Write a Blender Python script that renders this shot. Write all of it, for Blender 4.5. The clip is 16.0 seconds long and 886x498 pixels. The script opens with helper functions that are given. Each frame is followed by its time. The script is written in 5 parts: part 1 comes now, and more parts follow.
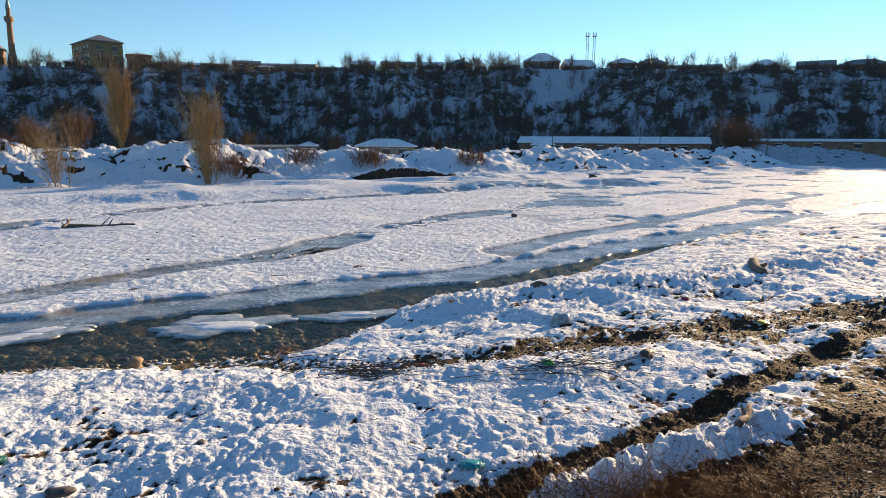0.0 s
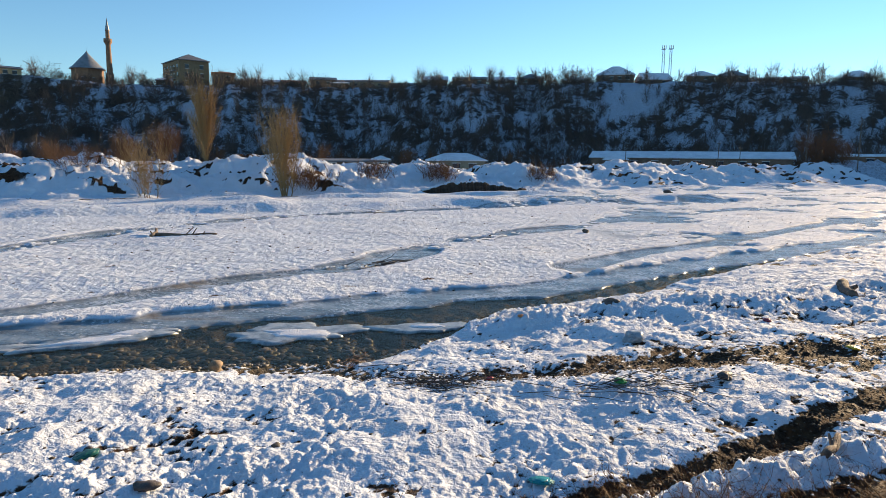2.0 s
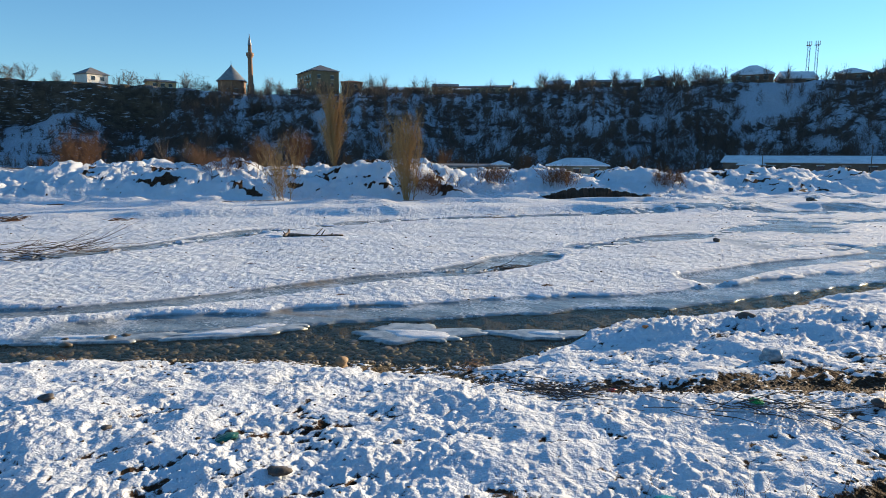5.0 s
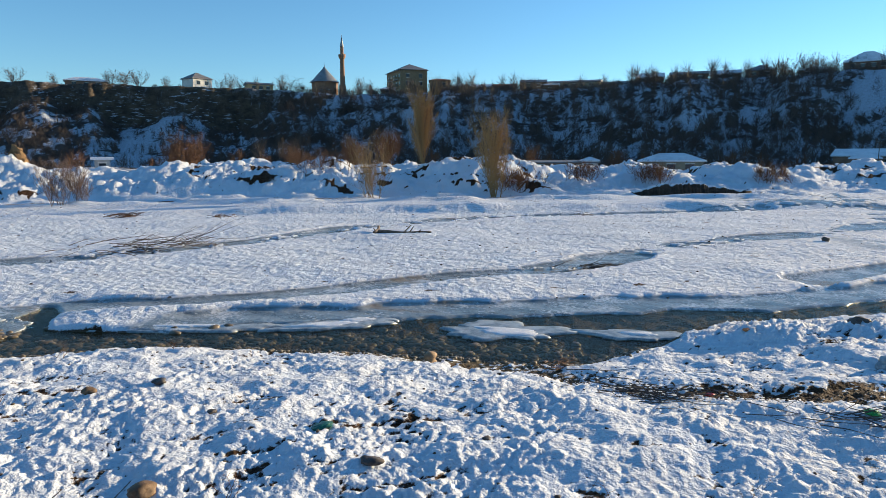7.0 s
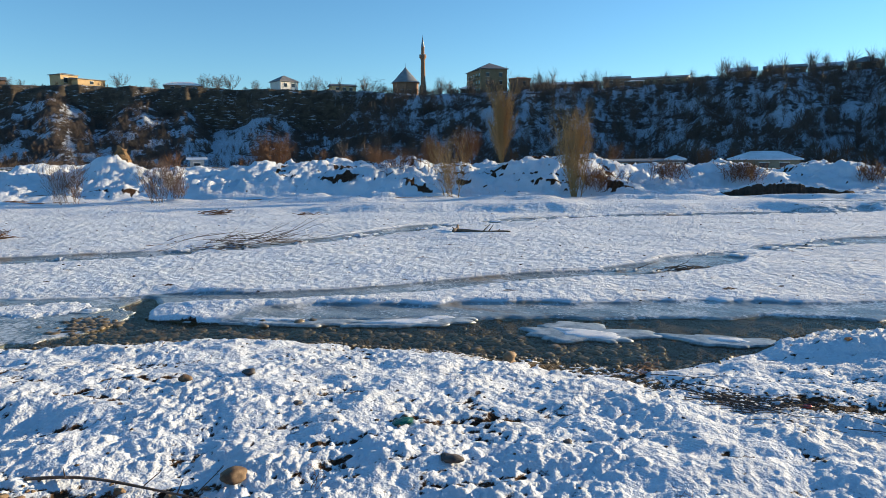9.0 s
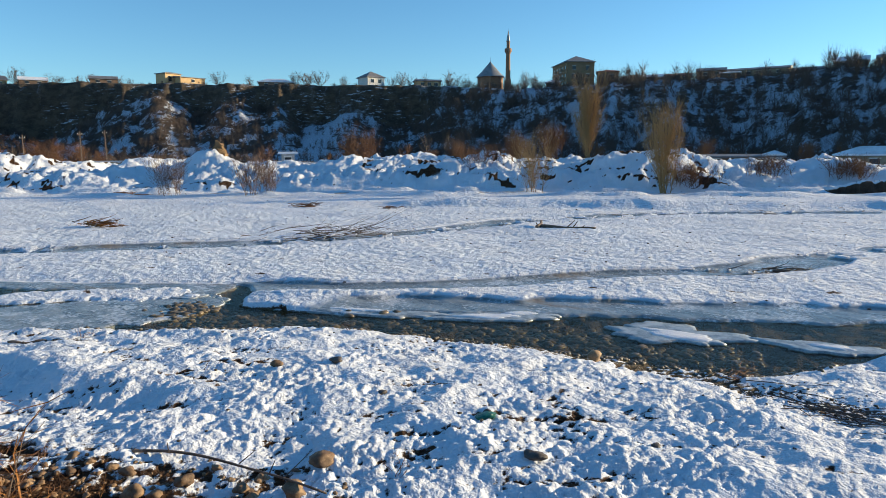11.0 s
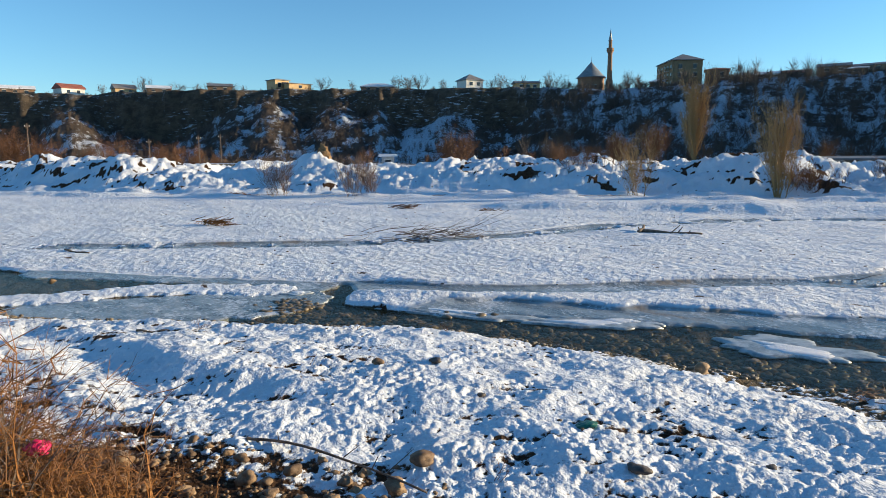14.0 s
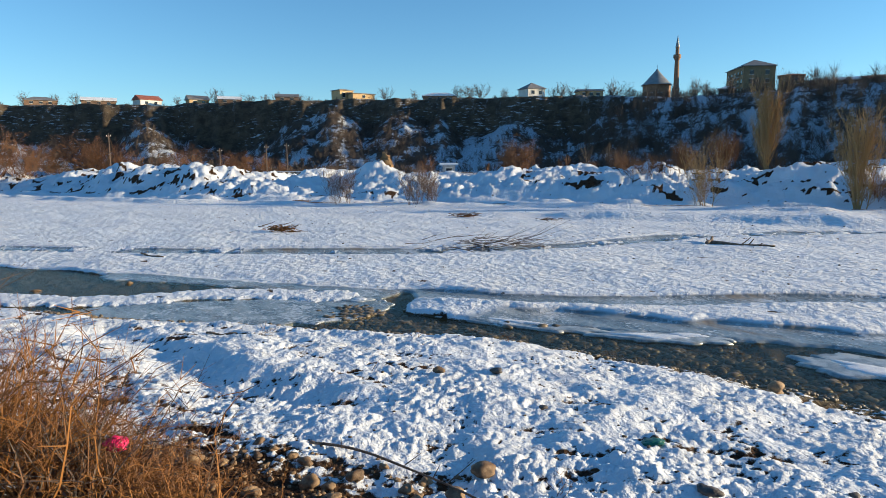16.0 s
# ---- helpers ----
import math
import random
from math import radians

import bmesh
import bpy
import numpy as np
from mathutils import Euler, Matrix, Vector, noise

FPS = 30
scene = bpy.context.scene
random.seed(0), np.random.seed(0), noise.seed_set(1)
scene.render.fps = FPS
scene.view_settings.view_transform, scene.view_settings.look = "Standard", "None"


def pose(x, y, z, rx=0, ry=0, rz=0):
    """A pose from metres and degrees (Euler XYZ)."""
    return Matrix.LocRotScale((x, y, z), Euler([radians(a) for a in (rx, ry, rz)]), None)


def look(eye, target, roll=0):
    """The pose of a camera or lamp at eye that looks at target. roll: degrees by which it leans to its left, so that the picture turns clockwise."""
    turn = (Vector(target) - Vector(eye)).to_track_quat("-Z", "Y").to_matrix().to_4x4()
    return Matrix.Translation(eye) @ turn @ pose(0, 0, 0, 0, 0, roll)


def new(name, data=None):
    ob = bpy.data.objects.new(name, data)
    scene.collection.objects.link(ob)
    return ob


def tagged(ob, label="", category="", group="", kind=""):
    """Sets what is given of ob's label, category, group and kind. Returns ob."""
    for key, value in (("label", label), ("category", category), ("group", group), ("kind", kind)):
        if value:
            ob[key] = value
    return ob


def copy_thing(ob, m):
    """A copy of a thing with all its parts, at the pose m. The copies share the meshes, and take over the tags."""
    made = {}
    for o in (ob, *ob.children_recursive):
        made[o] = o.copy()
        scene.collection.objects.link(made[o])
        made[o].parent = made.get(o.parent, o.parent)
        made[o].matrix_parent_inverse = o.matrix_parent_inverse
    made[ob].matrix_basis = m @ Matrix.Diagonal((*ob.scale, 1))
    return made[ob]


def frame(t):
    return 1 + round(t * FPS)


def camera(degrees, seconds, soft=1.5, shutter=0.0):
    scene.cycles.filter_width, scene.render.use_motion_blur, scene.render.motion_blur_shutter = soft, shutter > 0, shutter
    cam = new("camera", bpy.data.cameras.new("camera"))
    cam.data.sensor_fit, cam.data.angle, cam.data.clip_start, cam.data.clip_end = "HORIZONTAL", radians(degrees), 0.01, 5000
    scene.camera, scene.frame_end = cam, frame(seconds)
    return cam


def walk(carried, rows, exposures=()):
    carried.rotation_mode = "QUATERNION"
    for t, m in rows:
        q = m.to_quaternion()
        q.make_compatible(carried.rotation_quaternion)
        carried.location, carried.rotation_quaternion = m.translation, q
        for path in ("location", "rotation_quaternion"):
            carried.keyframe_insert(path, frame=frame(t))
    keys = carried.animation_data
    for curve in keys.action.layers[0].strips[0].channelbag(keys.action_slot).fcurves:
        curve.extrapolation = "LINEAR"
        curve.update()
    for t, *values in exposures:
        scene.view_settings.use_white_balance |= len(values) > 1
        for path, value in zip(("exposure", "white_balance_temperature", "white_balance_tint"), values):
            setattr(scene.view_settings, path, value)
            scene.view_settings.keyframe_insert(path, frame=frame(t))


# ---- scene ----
EYE = 3.6
ROWS = [
    (0.0, 0.000, -0.000, -0.000, 0.00, -9.51, -0.29),
    (0.5, 0.000, -0.035, -0.010, 1.39, -9.12, -0.31),
    (1.0, -0.012, -0.049, -0.010, 2.81, -8.84, -0.31),
    (1.5, -0.032, -0.059, -0.012, 4.44, -8.52, -0.37),
    (2.0, -0.048, -0.051, -0.005, 6.08, -8.31, -0.44),
    (2.5, -0.054, -0.045, -0.006, 7.76, -8.07, -0.45),
    (3.0, -0.073, -0.044, -0.010, 9.36, -7.86, -0.52),
    (3.5, -0.097, -0.049, -0.010, 11.20, -7.76, -0.59),
    (4.0, -0.107, -0.052, -0.012, 13.11, -7.82, -0.54),
    (6.5, -0.168, -0.087, -0.014, 21.92, -8.10, 0.07),
    (7.0, -0.180, -0.094, -0.016, 24.15, -8.20, 0.23),
    (7.5, -0.199, -0.096, -0.014, 26.10, -8.22, 0.31),
    (8.0, -0.216, -0.099, -0.016, 27.72, -8.17, 0.37),
    (8.5, -0.224, -0.106, -0.016, 29.27, -8.17, 0.39),
    (9.0, -0.237, -0.114, -0.019, 31.05, -8.23, 0.46),
    (11.5, -0.321, -0.148, -0.029, 39.96, -8.68, 0.35),
    (12.0, -0.337, -0.157, -0.025, 41.57, -8.65, 0.39),
    (12.5, -0.350, -0.174, -0.022, 43.06, -8.53, 0.44),
    (13.0, -0.359, -0.185, -0.021, 44.30, -8.49, 0.52),
    (13.5, -0.369, -0.199, -0.017, 45.44, -8.47, 0.50),
    (14.0, -0.377, -0.207, -0.010, 46.73, -8.38, 0.48),
    (14.5, -0.380, -0.217, -0.003, 47.97, -8.25, 0.45),
    (15.0, -0.392, -0.228, 0.001, 49.28, -8.02, 0.45),
    (15.5, -0.409, -0.235, 0.003, 50.64, -7.84, 0.42),
    (16.0, -0.430, -0.238, -0.002, 51.99, -7.59, 0.40),
]
cam = camera(68.6, 16.0, soft=0.85)
walk(cam, [(t, pose(x, y, EYE + z, 0, 0, yaw) @ pose(0, 0, 0, 90 + pitch) @ pose(0, 0, 0, 0, 0, -roll))
           for t, x, y, z, yaw, pitch, roll in ROWS],
     exposures=[(0.0, 1.12, 5550, 3), (4.0, 1.08, 5150, -1), (7.0, 1.03, 5020, -3), (16.0, 1.03, 4960, -4)])

# ---- light: low winter sun ahead to the right, clear sky ----
SUN_AZ, SUN_EL = 38.0, 11.5          # degrees to the right of +y, degrees up
world = bpy.data.worlds.new("sky")
scene.world = world
world.use_nodes = True
wt = world.node_tree
sky = wt.nodes.new("ShaderNodeTexSky")
sky.sky_type, sky.sun_disc = "NISHITA", False
sky.sun_elevation, sky.sun_rotation = radians(SUN_EL), radians(SUN_AZ)
sky.altitude, sky.air_density, sky.dust_density, sky.ozone_density = 300, 1.0, 0.0, 2.2
wt.links.new(sky.outputs[0], wt.nodes["Background"].inputs[0])
wt.nodes["Background"].inputs[1].default_value = 0.079
sun = new("sun", bpy.data.lights.new("sun", "SUN"))
sun.data.energy, sun.data.angle, sun.data.color = 5.0, radians(0.6), (1.0, 0.63, 0.32)
toward = Vector((math.sin(radians(SUN_AZ)) * math.cos(radians(SUN_EL)), math.cos(radians(SUN_AZ)) * math.cos(radians(SUN_EL)), math.sin(radians(SUN_EL))))
sun.matrix_world = look(toward * 50, (0, 0, 0))


# ---- materials ----
class Nodes:
    """A small hand for building node materials."""

    def __init__(self, name):
        self.mat = bpy.data.materials.new(name)
        self.mat.use_nodes = True
        self.t = self.mat.node_tree
        self.bsdf = self.t.nodes["Principled BSDF"]
        self.pos = self.add("ShaderNodeNewGeometry").outputs["Position"]
        self.obj = self.add("ShaderNodeTexCoord").outputs["Object"]

    def add(self, kind):
        return self.t.nodes.new(kind)

    def put(self, socket, value):
        if isinstance(value, bpy.types.NodeSocket):
            self.t.links.new(value, socket)
        elif isinstance(value, tuple) and len(value) == 3:
            socket.default_value = (*value, 1) if socket.type == "RGBA" else value
        else:
            socket.default_value = value

    def noise(self, scale, detail=4.0, rough=0.6, at=None):
        n = self.add("ShaderNodeTexNoise")
        self.put(n.inputs["Vector"], at or self.pos)
        n.inputs["Scale"].default_value, n.inputs["Detail"].default_value, n.inputs["Roughness"].default_value = scale, detail, rough
        return n.outputs["Fac"]

    def cells(self, scale, at=None, out="Distance"):
        n = self.add("ShaderNodeTexVoronoi")
        self.put(n.inputs["Vector"], at or self.pos)
        n.inputs["Scale"].default_value = scale
        return n.outputs[out]

    def stretch(self, x, y, z, at=None):
        n = self.add("ShaderNodeMapping")
        self.put(n.inputs["Vector"], at or self.pos)
        n.inputs["Scale"].default_value = (x, y, z)
        return n.outputs[0]

    def math(self, op, a, b=0.0, c=0.0):
        n = self.add("ShaderNodeMath")
        n.operation = op
        for s, v in zip(n.inputs, (a, b, c)):
            self.put(s, v)
        return n.outputs[0]

    def step(self, v, lo, hi):
        n = self.add("ShaderNodeMapRange")
        n.interpolation_type = "SMOOTHSTEP"
        for s, w in zip(n.inputs, (v, lo, hi, 0.0, 1.0)):
            self.put(s, w)
        return n.outputs[0]

    def mix(self, fac, a, b):
        n = self.add("ShaderNodeMix")
        n.data_type = "RGBA"
        self.put(n.inputs[0], fac), self.put(n.inputs[6], a), self.put(n.inputs[7], b)
        return n.outputs[2]

    def blend(self, fac, a, b):
        n = self.add("ShaderNodeMix")
        self.put(n.inputs[0], fac), self.put(n.inputs[2], a), self.put(n.inputs[3], b)
        return n.outputs[0]

    def cover(self):
        n = self.add("ShaderNodeAttribute")
        n.attribute_name = "cover"
        s = self.add("ShaderNodeSeparateColor")
        self.t.links.new(n.outputs["Color"], s.inputs[0])
        return s.outputs

    def random(self):
        return self.add("ShaderNodeObjectInfo").outputs["Random"]

    def island(self):
        return self.add("ShaderNodeNewGeometry").outputs["Random Per Island"]

    def bump(self, height, strength=0.4, distance=0.02):
        n = self.add("ShaderNodeBump")
        n.inputs["Distance"].default_value = distance
        self.put(n.inputs["Strength"], strength)
        self.put(n.inputs["Height"], height)
        self.put(self.bsdf.inputs["Normal"], n.outputs[0])

    def done(self, color, rough=0.8, metal=0.0, **more):
        self.put(self.bsdf.inputs["Base Color"], color)
        self.put(self.bsdf.inputs["Roughness"], rough)
        self.bsdf.inputs["Metallic"].default_value = metal
        for k, v in more.items():
            self.put(self.bsdf.inputs[k.replace("_", " ")], v)
        return self.mat


SNOW = (0.70, 0.745, 0.81)


def plain(name, a, b, scale=3.0, rough=0.8, bump=0.3, size=0.02, metal=0.0, vary=0.0):
    """Two shades mixed by noise at two scales, with relief."""
    n = Nodes(name)
    f = n.math("ADD", n.math("MULTIPLY", n.noise(scale), 0.65), n.math("MULTIPLY", n.noise(scale * 9, 3), 0.35))
    c = n.mix(n.step(f, 0.35, 0.65), a, b)
    if vary:
        dark = n.mix(n.math("MULTIPLY", n.random(), vary), (1, 1, 1), (0.25, 0.22, 0.2))
        m = n.add("ShaderNodeMix")
        m.data_type, m.blend_type = "RGBA", "MULTIPLY"
        m.inputs[0].default_value = 1.0
        n.put(m.inputs[6], c), n.put(m.inputs[7], dark)
        c = m.outputs[2]
    n.bump(n.noise(scale * 12, 4), bump, size)
    return n.done(c, rough, metal)


def ground_material():
    n = Nodes("snowy_ground")
    red, green, blue = n.cover()[:3]
    fine, mid, big = n.noise(26, 4), n.noise(5, 4), n.noise(0.7, 3)
    pebbles = n.cells(16)
    snow = n.step(n.math("ADD", red, n.math("MULTIPLY", n.math("SUBTRACT", fine, 0.5), 0.5)), 0.42, 0.58)
    soil = n.mix(n.step(mid, 0.35, 0.7), (0.026, 0.013, 0.006), (0.078, 0.043, 0.019))
    stone = n.mix(n.cells(16, out="Color"), (0.030, 0.018, 0.010), (0.12, 0.076, 0.040))
    soil = n.mix(n.step(n.math("ADD", pebbles, n.math("MULTIPLY", n.math("SUBTRACT", big, 0.5), 0.6)), 0.40, 0.25), soil, stone)
    soil = n.mix(n.step(blue, 0.3, 0.8), soil, n.mix(mid, (0.045, 0.036, 0.022), (0.17, 0.135, 0.078)))
    streak = n.noise(1.4, 5, 0.65, n.stretch(0.55, 1.2, 1))
    ice = n.mix(n.step(streak, 0.35, 0.65), (0.13, 0.155, 0.17), (0.30, 0.33, 0.34))
    ice = n.mix(n.step(n.math("ADD", n.math("MULTIPLY", n.noise(9, 5), 0.5), n.math("MULTIPLY", n.noise(0.9, 4), 0.5)), 0.50, 0.60), ice, (0.58, 0.60, 0.62))
    ice = n.mix(n.step(n.noise(0.45, 4, 0.6, n.stretch(0.5, 1.3, 1)), 0.56, 0.68), ice, (0.24, 0.20, 0.14))
    snowy = n.mix(n.step(big, 0.3, 0.75), SNOW, (0.66, 0.69, 0.73))
    snowy = n.mix(n.step(n.noise(38, 2), 0.70, 0.76), snowy, (0.42, 0.38, 0.33))
    color = n.mix(n.step(green, 0.3, 0.7), n.mix(snow, soil, snowy), ice)
    rough = n.blend(n.step(green, 0.3, 0.7), n.blend(snow, n.blend(n.step(big, 0.4, 0.6), 0.75, 0.95), 0.8), n.blend(fine, 0.12, 0.34))
    relief = n.math("ADD", n.math("MULTIPLY", fine, n.blend(snow, 1.0, 0.35)), n.math("MULTIPLY", pebbles, n.math("SUBTRACT", 0.9, snow)))
    relief = n.math("MULTIPLY", relief, n.math("SUBTRACT", 1.05, n.step(green, 0.2, 0.7)))
    dimples = n.math("MULTIPLY", n.noise(2.8, 4, 0.60), n.math("SUBTRACT", 3.4, n.math("MULTIPLY", n.step(green, 0.2, 0.7), 3.3)))
    n.bump(n.math("ADD", n.math("ADD", relief, dimples), n.math("MULTIPLY", mid, 0.8)), n.blend(snow, 0.6, 0.58), 0.07)
    return n.done(color, rough, Specular_IOR_Level=n.blend(n.step(green, 0.3, 0.7), 0.15, 0.5))


def hill_material():
    n = Nodes("snowy_hillside")
    red, green, blue = n.cover()[:3]
    fine, mid = n.noise(0.9, 6, 0.7), n.noise(0.12, 5, 0.65)
    snow = n.step(n.math("ADD", red, n.math("MULTIPLY", n.math("SUBTRACT", fine, 0.5), 0.9)), 0.40, 0.62)
    face = n.step(green, 0.3, 0.7)
    strata = n.noise(0.5, 6, 0.75, n.stretch(0.5, 0.5, 0.8))
    ledges = n.math("MULTIPLY", n.step(n.noise(1.0, 6, 0.7, n.stretch(0.34, 0.34, 1.5)), 0.56, 0.64), n.step(n.noise(0.07, 3), 0.42, 0.60))
    mottle = n.step(n.noise(2.6, 4, 0.7), 0.40, 0.66)
    earth = n.mix(n.step(mid, 0.35, 0.65), (0.030, 0.022, 0.017), (0.075, 0.055, 0.038))
    rock = n.mix(n.step(strata, 0.38, 0.62), (0.032, 0.024, 0.016), (0.085, 0.064, 0.040))
    earth = n.mix(face, earth, rock)
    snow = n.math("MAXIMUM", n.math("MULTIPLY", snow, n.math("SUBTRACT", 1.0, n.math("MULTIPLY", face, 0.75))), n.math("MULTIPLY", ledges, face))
    # thin snow, also toned darker and bluer than SNOW to deepen the slope's shade
    thin = n.mix(mottle, (0.50, 0.55, 0.64), (0.25, 0.27, 0.30))
    n.bump(n.math("ADD", fine, strata), 0.9, 0.6)
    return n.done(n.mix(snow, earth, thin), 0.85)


def water_material():
    n = Nodes("stream_water")
    n.bump(n.math("ADD", n.noise(7, 3, 0.5, n.stretch(0.6, 1.4, 1)), n.math("MULTIPLY", n.noise(1.6, 2), 1.6)), 0.18, 0.05)
    n.bsdf.inputs["IOR"].default_value = 1.33
    clear = n.add("ShaderNodeBsdfTransparent")
    n.put(clear.inputs[0], (0.80, 0.78, 0.64))
    m = n.add("ShaderNodeMixShader")
    m.inputs[0].default_value = 0.30
    n.t.links.new(clear.outputs[0], m.inputs[1])
    n.t.links.new(n.bsdf.outputs[0], m.inputs[2])
    n.t.links.new(m.outputs[0], n.t.nodes["Material Output"].inputs[0])
    return n.done((0.030, 0.030, 0.024), 0.06)


def ice_material():
    n = Nodes("river_ice")
    f = n.noise(3.2, 6, 0.7)
    top = n.mix(n.step(f, 0.36, 0.6), (0.17, 0.195, 0.215), (0.43, 0.465, 0.49))
    n.bump(n.noise(18, 4), 0.35, 0.02)
    return n.done(top, n.blend(f, 0.18, 0.5), 0.0)


def twig_material(name, a, b, rough=0.75):
    n = Nodes(name)
    c = n.mix(n.island(), a, b)
    return n.done(n.mix(n.noise(14, 3), c, tuple(v * 0.6 for v in a)), rough)


GROUND, HILL, WATER, ICE = ground_material(), hill_material(), water_material(), ice_material()
BARK = plain("bark_grey_brown", (0.10, 0.075, 0.05), (0.20, 0.155, 0.105), 6, 0.9, 0.7)
POPLAR = twig_material("golden_poplar_twigs", (0.46, 0.31, 0.12), (0.24, 0.155, 0.065))
GREYTWIG = twig_material("grey_brown_twigs", (0.20, 0.135, 0.10), (0.11, 0.075, 0.055))
DARKTWIG = twig_material("dark_bare_twigs", (0.085, 0.063, 0.048), (0.18, 0.135, 0.10))
RUSTTWIG = twig_material("rusty_brown_twigs", (0.21, 0.10, 0.036), (0.11, 0.056, 0.026))
DRYTWIG = twig_material("dry_orange_stalks", (0.31, 0.135, 0.020), (0.05, 0.019, 0.004))
WOOD = plain("weathered_driftwood", (0.10, 0.072, 0.05), (0.22, 0.165, 0.12), 7, 0.85, 0.6)
STONE = plain("river_stone", (0.18, 0.115, 0.06), (0.38, 0.265, 0.14), 5, 0.7, 0.35, vary=0.8)
DARKSTONE = plain("wet_dark_stone", (0.06, 0.05, 0.045), (0.13, 0.11, 0.09), 7, 0.6, 0.4, vary=0.5)
SNOWMAT = plain("clean_snow", SNOW, (0.76, 0.77, 0.79), 2, 0.7, 0.5, 0.03)
PLASTER = plain("pale_render", (0.21, 0.18, 0.12), (0.28, 0.24, 0.165), 0.8, 0.9, 0.2)
TAN = plain("tan_render", (0.19, 0.145, 0.08), (0.25, 0.19, 0.11), 0.8, 0.9, 0.2)
YELLOW = plain("ochre_render", (0.46, 0.33, 0.17), (0.55, 0.40, 0.21), 0.8, 0.9, 0.2)
BROWNWALL = plain("brown_block_wall", (0.15, 0.095, 0.06), (0.24, 0.16, 0.105), 0.9, 0.9, 0.3)
WHITEWALL = plain("white_painted_wall", (0.62, 0.60, 0.55), (0.72, 0.70, 0.65), 0.8, 0.85, 0.2)
ROOFGREY = plain("grey_sheet_roof", (0.13, 0.13, 0.135), (0.21, 0.21, 0.215), 0.7, 0.6, 0.2)
ROOFSNOW = plain("snow_covered_roof", (0.62, 0.63, 0.66), (0.80, 0.81, 0.84), 0.5, 0.75, 0.4)
ROOFRED = plain("red_tile_roof", (0.20, 0.065, 0.045), (0.28, 0.10, 0.065), 0.8, 0.8, 0.3)
GLASS = Nodes("window_glass").done((0.03, 0.035, 0.045), 0.08)
BRICK = plain("minaret_brick", (0.23, 0.135, 0.08), (0.31, 0.185, 0.11), 1.2, 0.85, 0.3)
LEAD = plain("lead_dome_sheet", (0.20, 0.215, 0.225), (0.30, 0.315, 0.325), 0.8, 0.5, 0.2, metal=0.3)
STEEL = plain("galvanised_steel", (0.30, 0.31, 0.32), (0.42, 0.43, 0.44), 2, 0.5, 0.1, metal=0.6)
BROWNEARTH = plain("brown_frozen_earth", (0.16, 0.10, 0.045), (0.30, 0.19, 0.085), 1.5, 0.95, 0.8, 0.08)
EARTH = plain("dark_cut_earth", (0.022, 0.017, 0.012), (0.07, 0.05, 0.034), 1.5, 0.95, 0.9, 0.1)


# ---- small tools ----
def part(name, bm, material, parent=None, label=""):
    """Links a bmesh, or (verts, faces), as one mesh object under parent."""
    me = bpy.data.meshes.new(name)
    if isinstance(bm, tuple):
        me.from_pydata(bm[0], [], bm[1])
    else:
        bm.to_mesh(me)
        bm.free()
    me.materials.append(material)
    ob = new(name, me)
    ob.parent = parent
    if label:
        tagged(ob, label)
    return ob


def empty(name, x, y, z, turn=0.0):
    ob = new(name)
    ob.empty_display_size = 0.2
    ob.matrix_basis = pose(x, y, z, 0, 0, turn)
    return ob


def polar(az, d):
    """The place d metres off, az degrees to the left of +y."""
    return -d * math.sin(radians(az)), d * math.cos(radians(az))


def smooth(ob):
    ob.data.polygons.foreach_set("use_smooth", [True] * len(ob.data.polygons))
    return ob


def perlin(x, y, seed=0):
    """Gradient noise on arrays, about -0.7 to 0.7."""
    xi, yi = np.floor(x).astype(np.int64), np.floor(y).astype(np.int64)
    fx, fy = x - xi, y - yi

    def slope(ix, iy, dx, dy):
        h = (ix * 374761393 + iy * 668265263 + seed * 974634777) & 0xFFFFFFFF
        h = ((h ^ (h >> 13)) * 1274126177) & 0xFFFFFFFF
        a = (h ^ (h >> 16)) % 4096 / 4096 * 2 * np.pi
        return np.cos(a) * dx + np.sin(a) * dy

    u, v = fx * fx * fx * (fx * (fx * 6 - 15) + 10), fy * fy * fy * (fy * (fy * 6 - 15) + 10)
    low = slope(xi, yi, fx, fy) * (1 - u) + slope(xi + 1, yi, fx - 1, fy) * u
    high = slope(xi, yi + 1, fx, fy - 1) * (1 - u) + slope(xi + 1, yi + 1, fx - 1, fy - 1) * u
    return low * (1 - v) + high * v


def layers(x, y, seed, octaves=4, gain=0.5):
    out, amp = 0, 1.0
    for k in range(octaves):
        out = out + amp * perlin(x * 2.03 ** k + 17.3 * k, y * 2.03 ** k - 9.1 * k, seed + k)
        amp *= gain
    return out


def ramp(v, lo, hi):
    t = np.clip((v - lo) / (hi - lo), 0, 1)
    return t * t * (3 - 2 * t)


def side(x, y, line):
    """Distance from a line of points, positive on its left."""
    best, sign = np.full(x.shape, 1e9), np.ones(x.shape)
    for (ax, ay), (bx, by) in zip(line, line[1:]):
        dx, dy = bx - ax, by - ay
        t = np.clip(((x - ax) * dx + (y - ay) * dy) / (dx * dx + dy * dy), 0, 1)
        px, py = x - ax - t * dx, y - ay - t * dy
        d = np.hypot(px, py)
        near = d < best - 1e-9
        best = np.where(near, d, best)
        sign = np.where(near, np.sign(dx * (y - ay) - dy * (x - ax) + 1e-12), sign)
    return best * sign


def band(x, y, line, wide):
    """1 on the line, falling to 0 at wide metres from it."""
    return 1 - ramp(np.abs(side(x, y, line)), 0.0, wide)


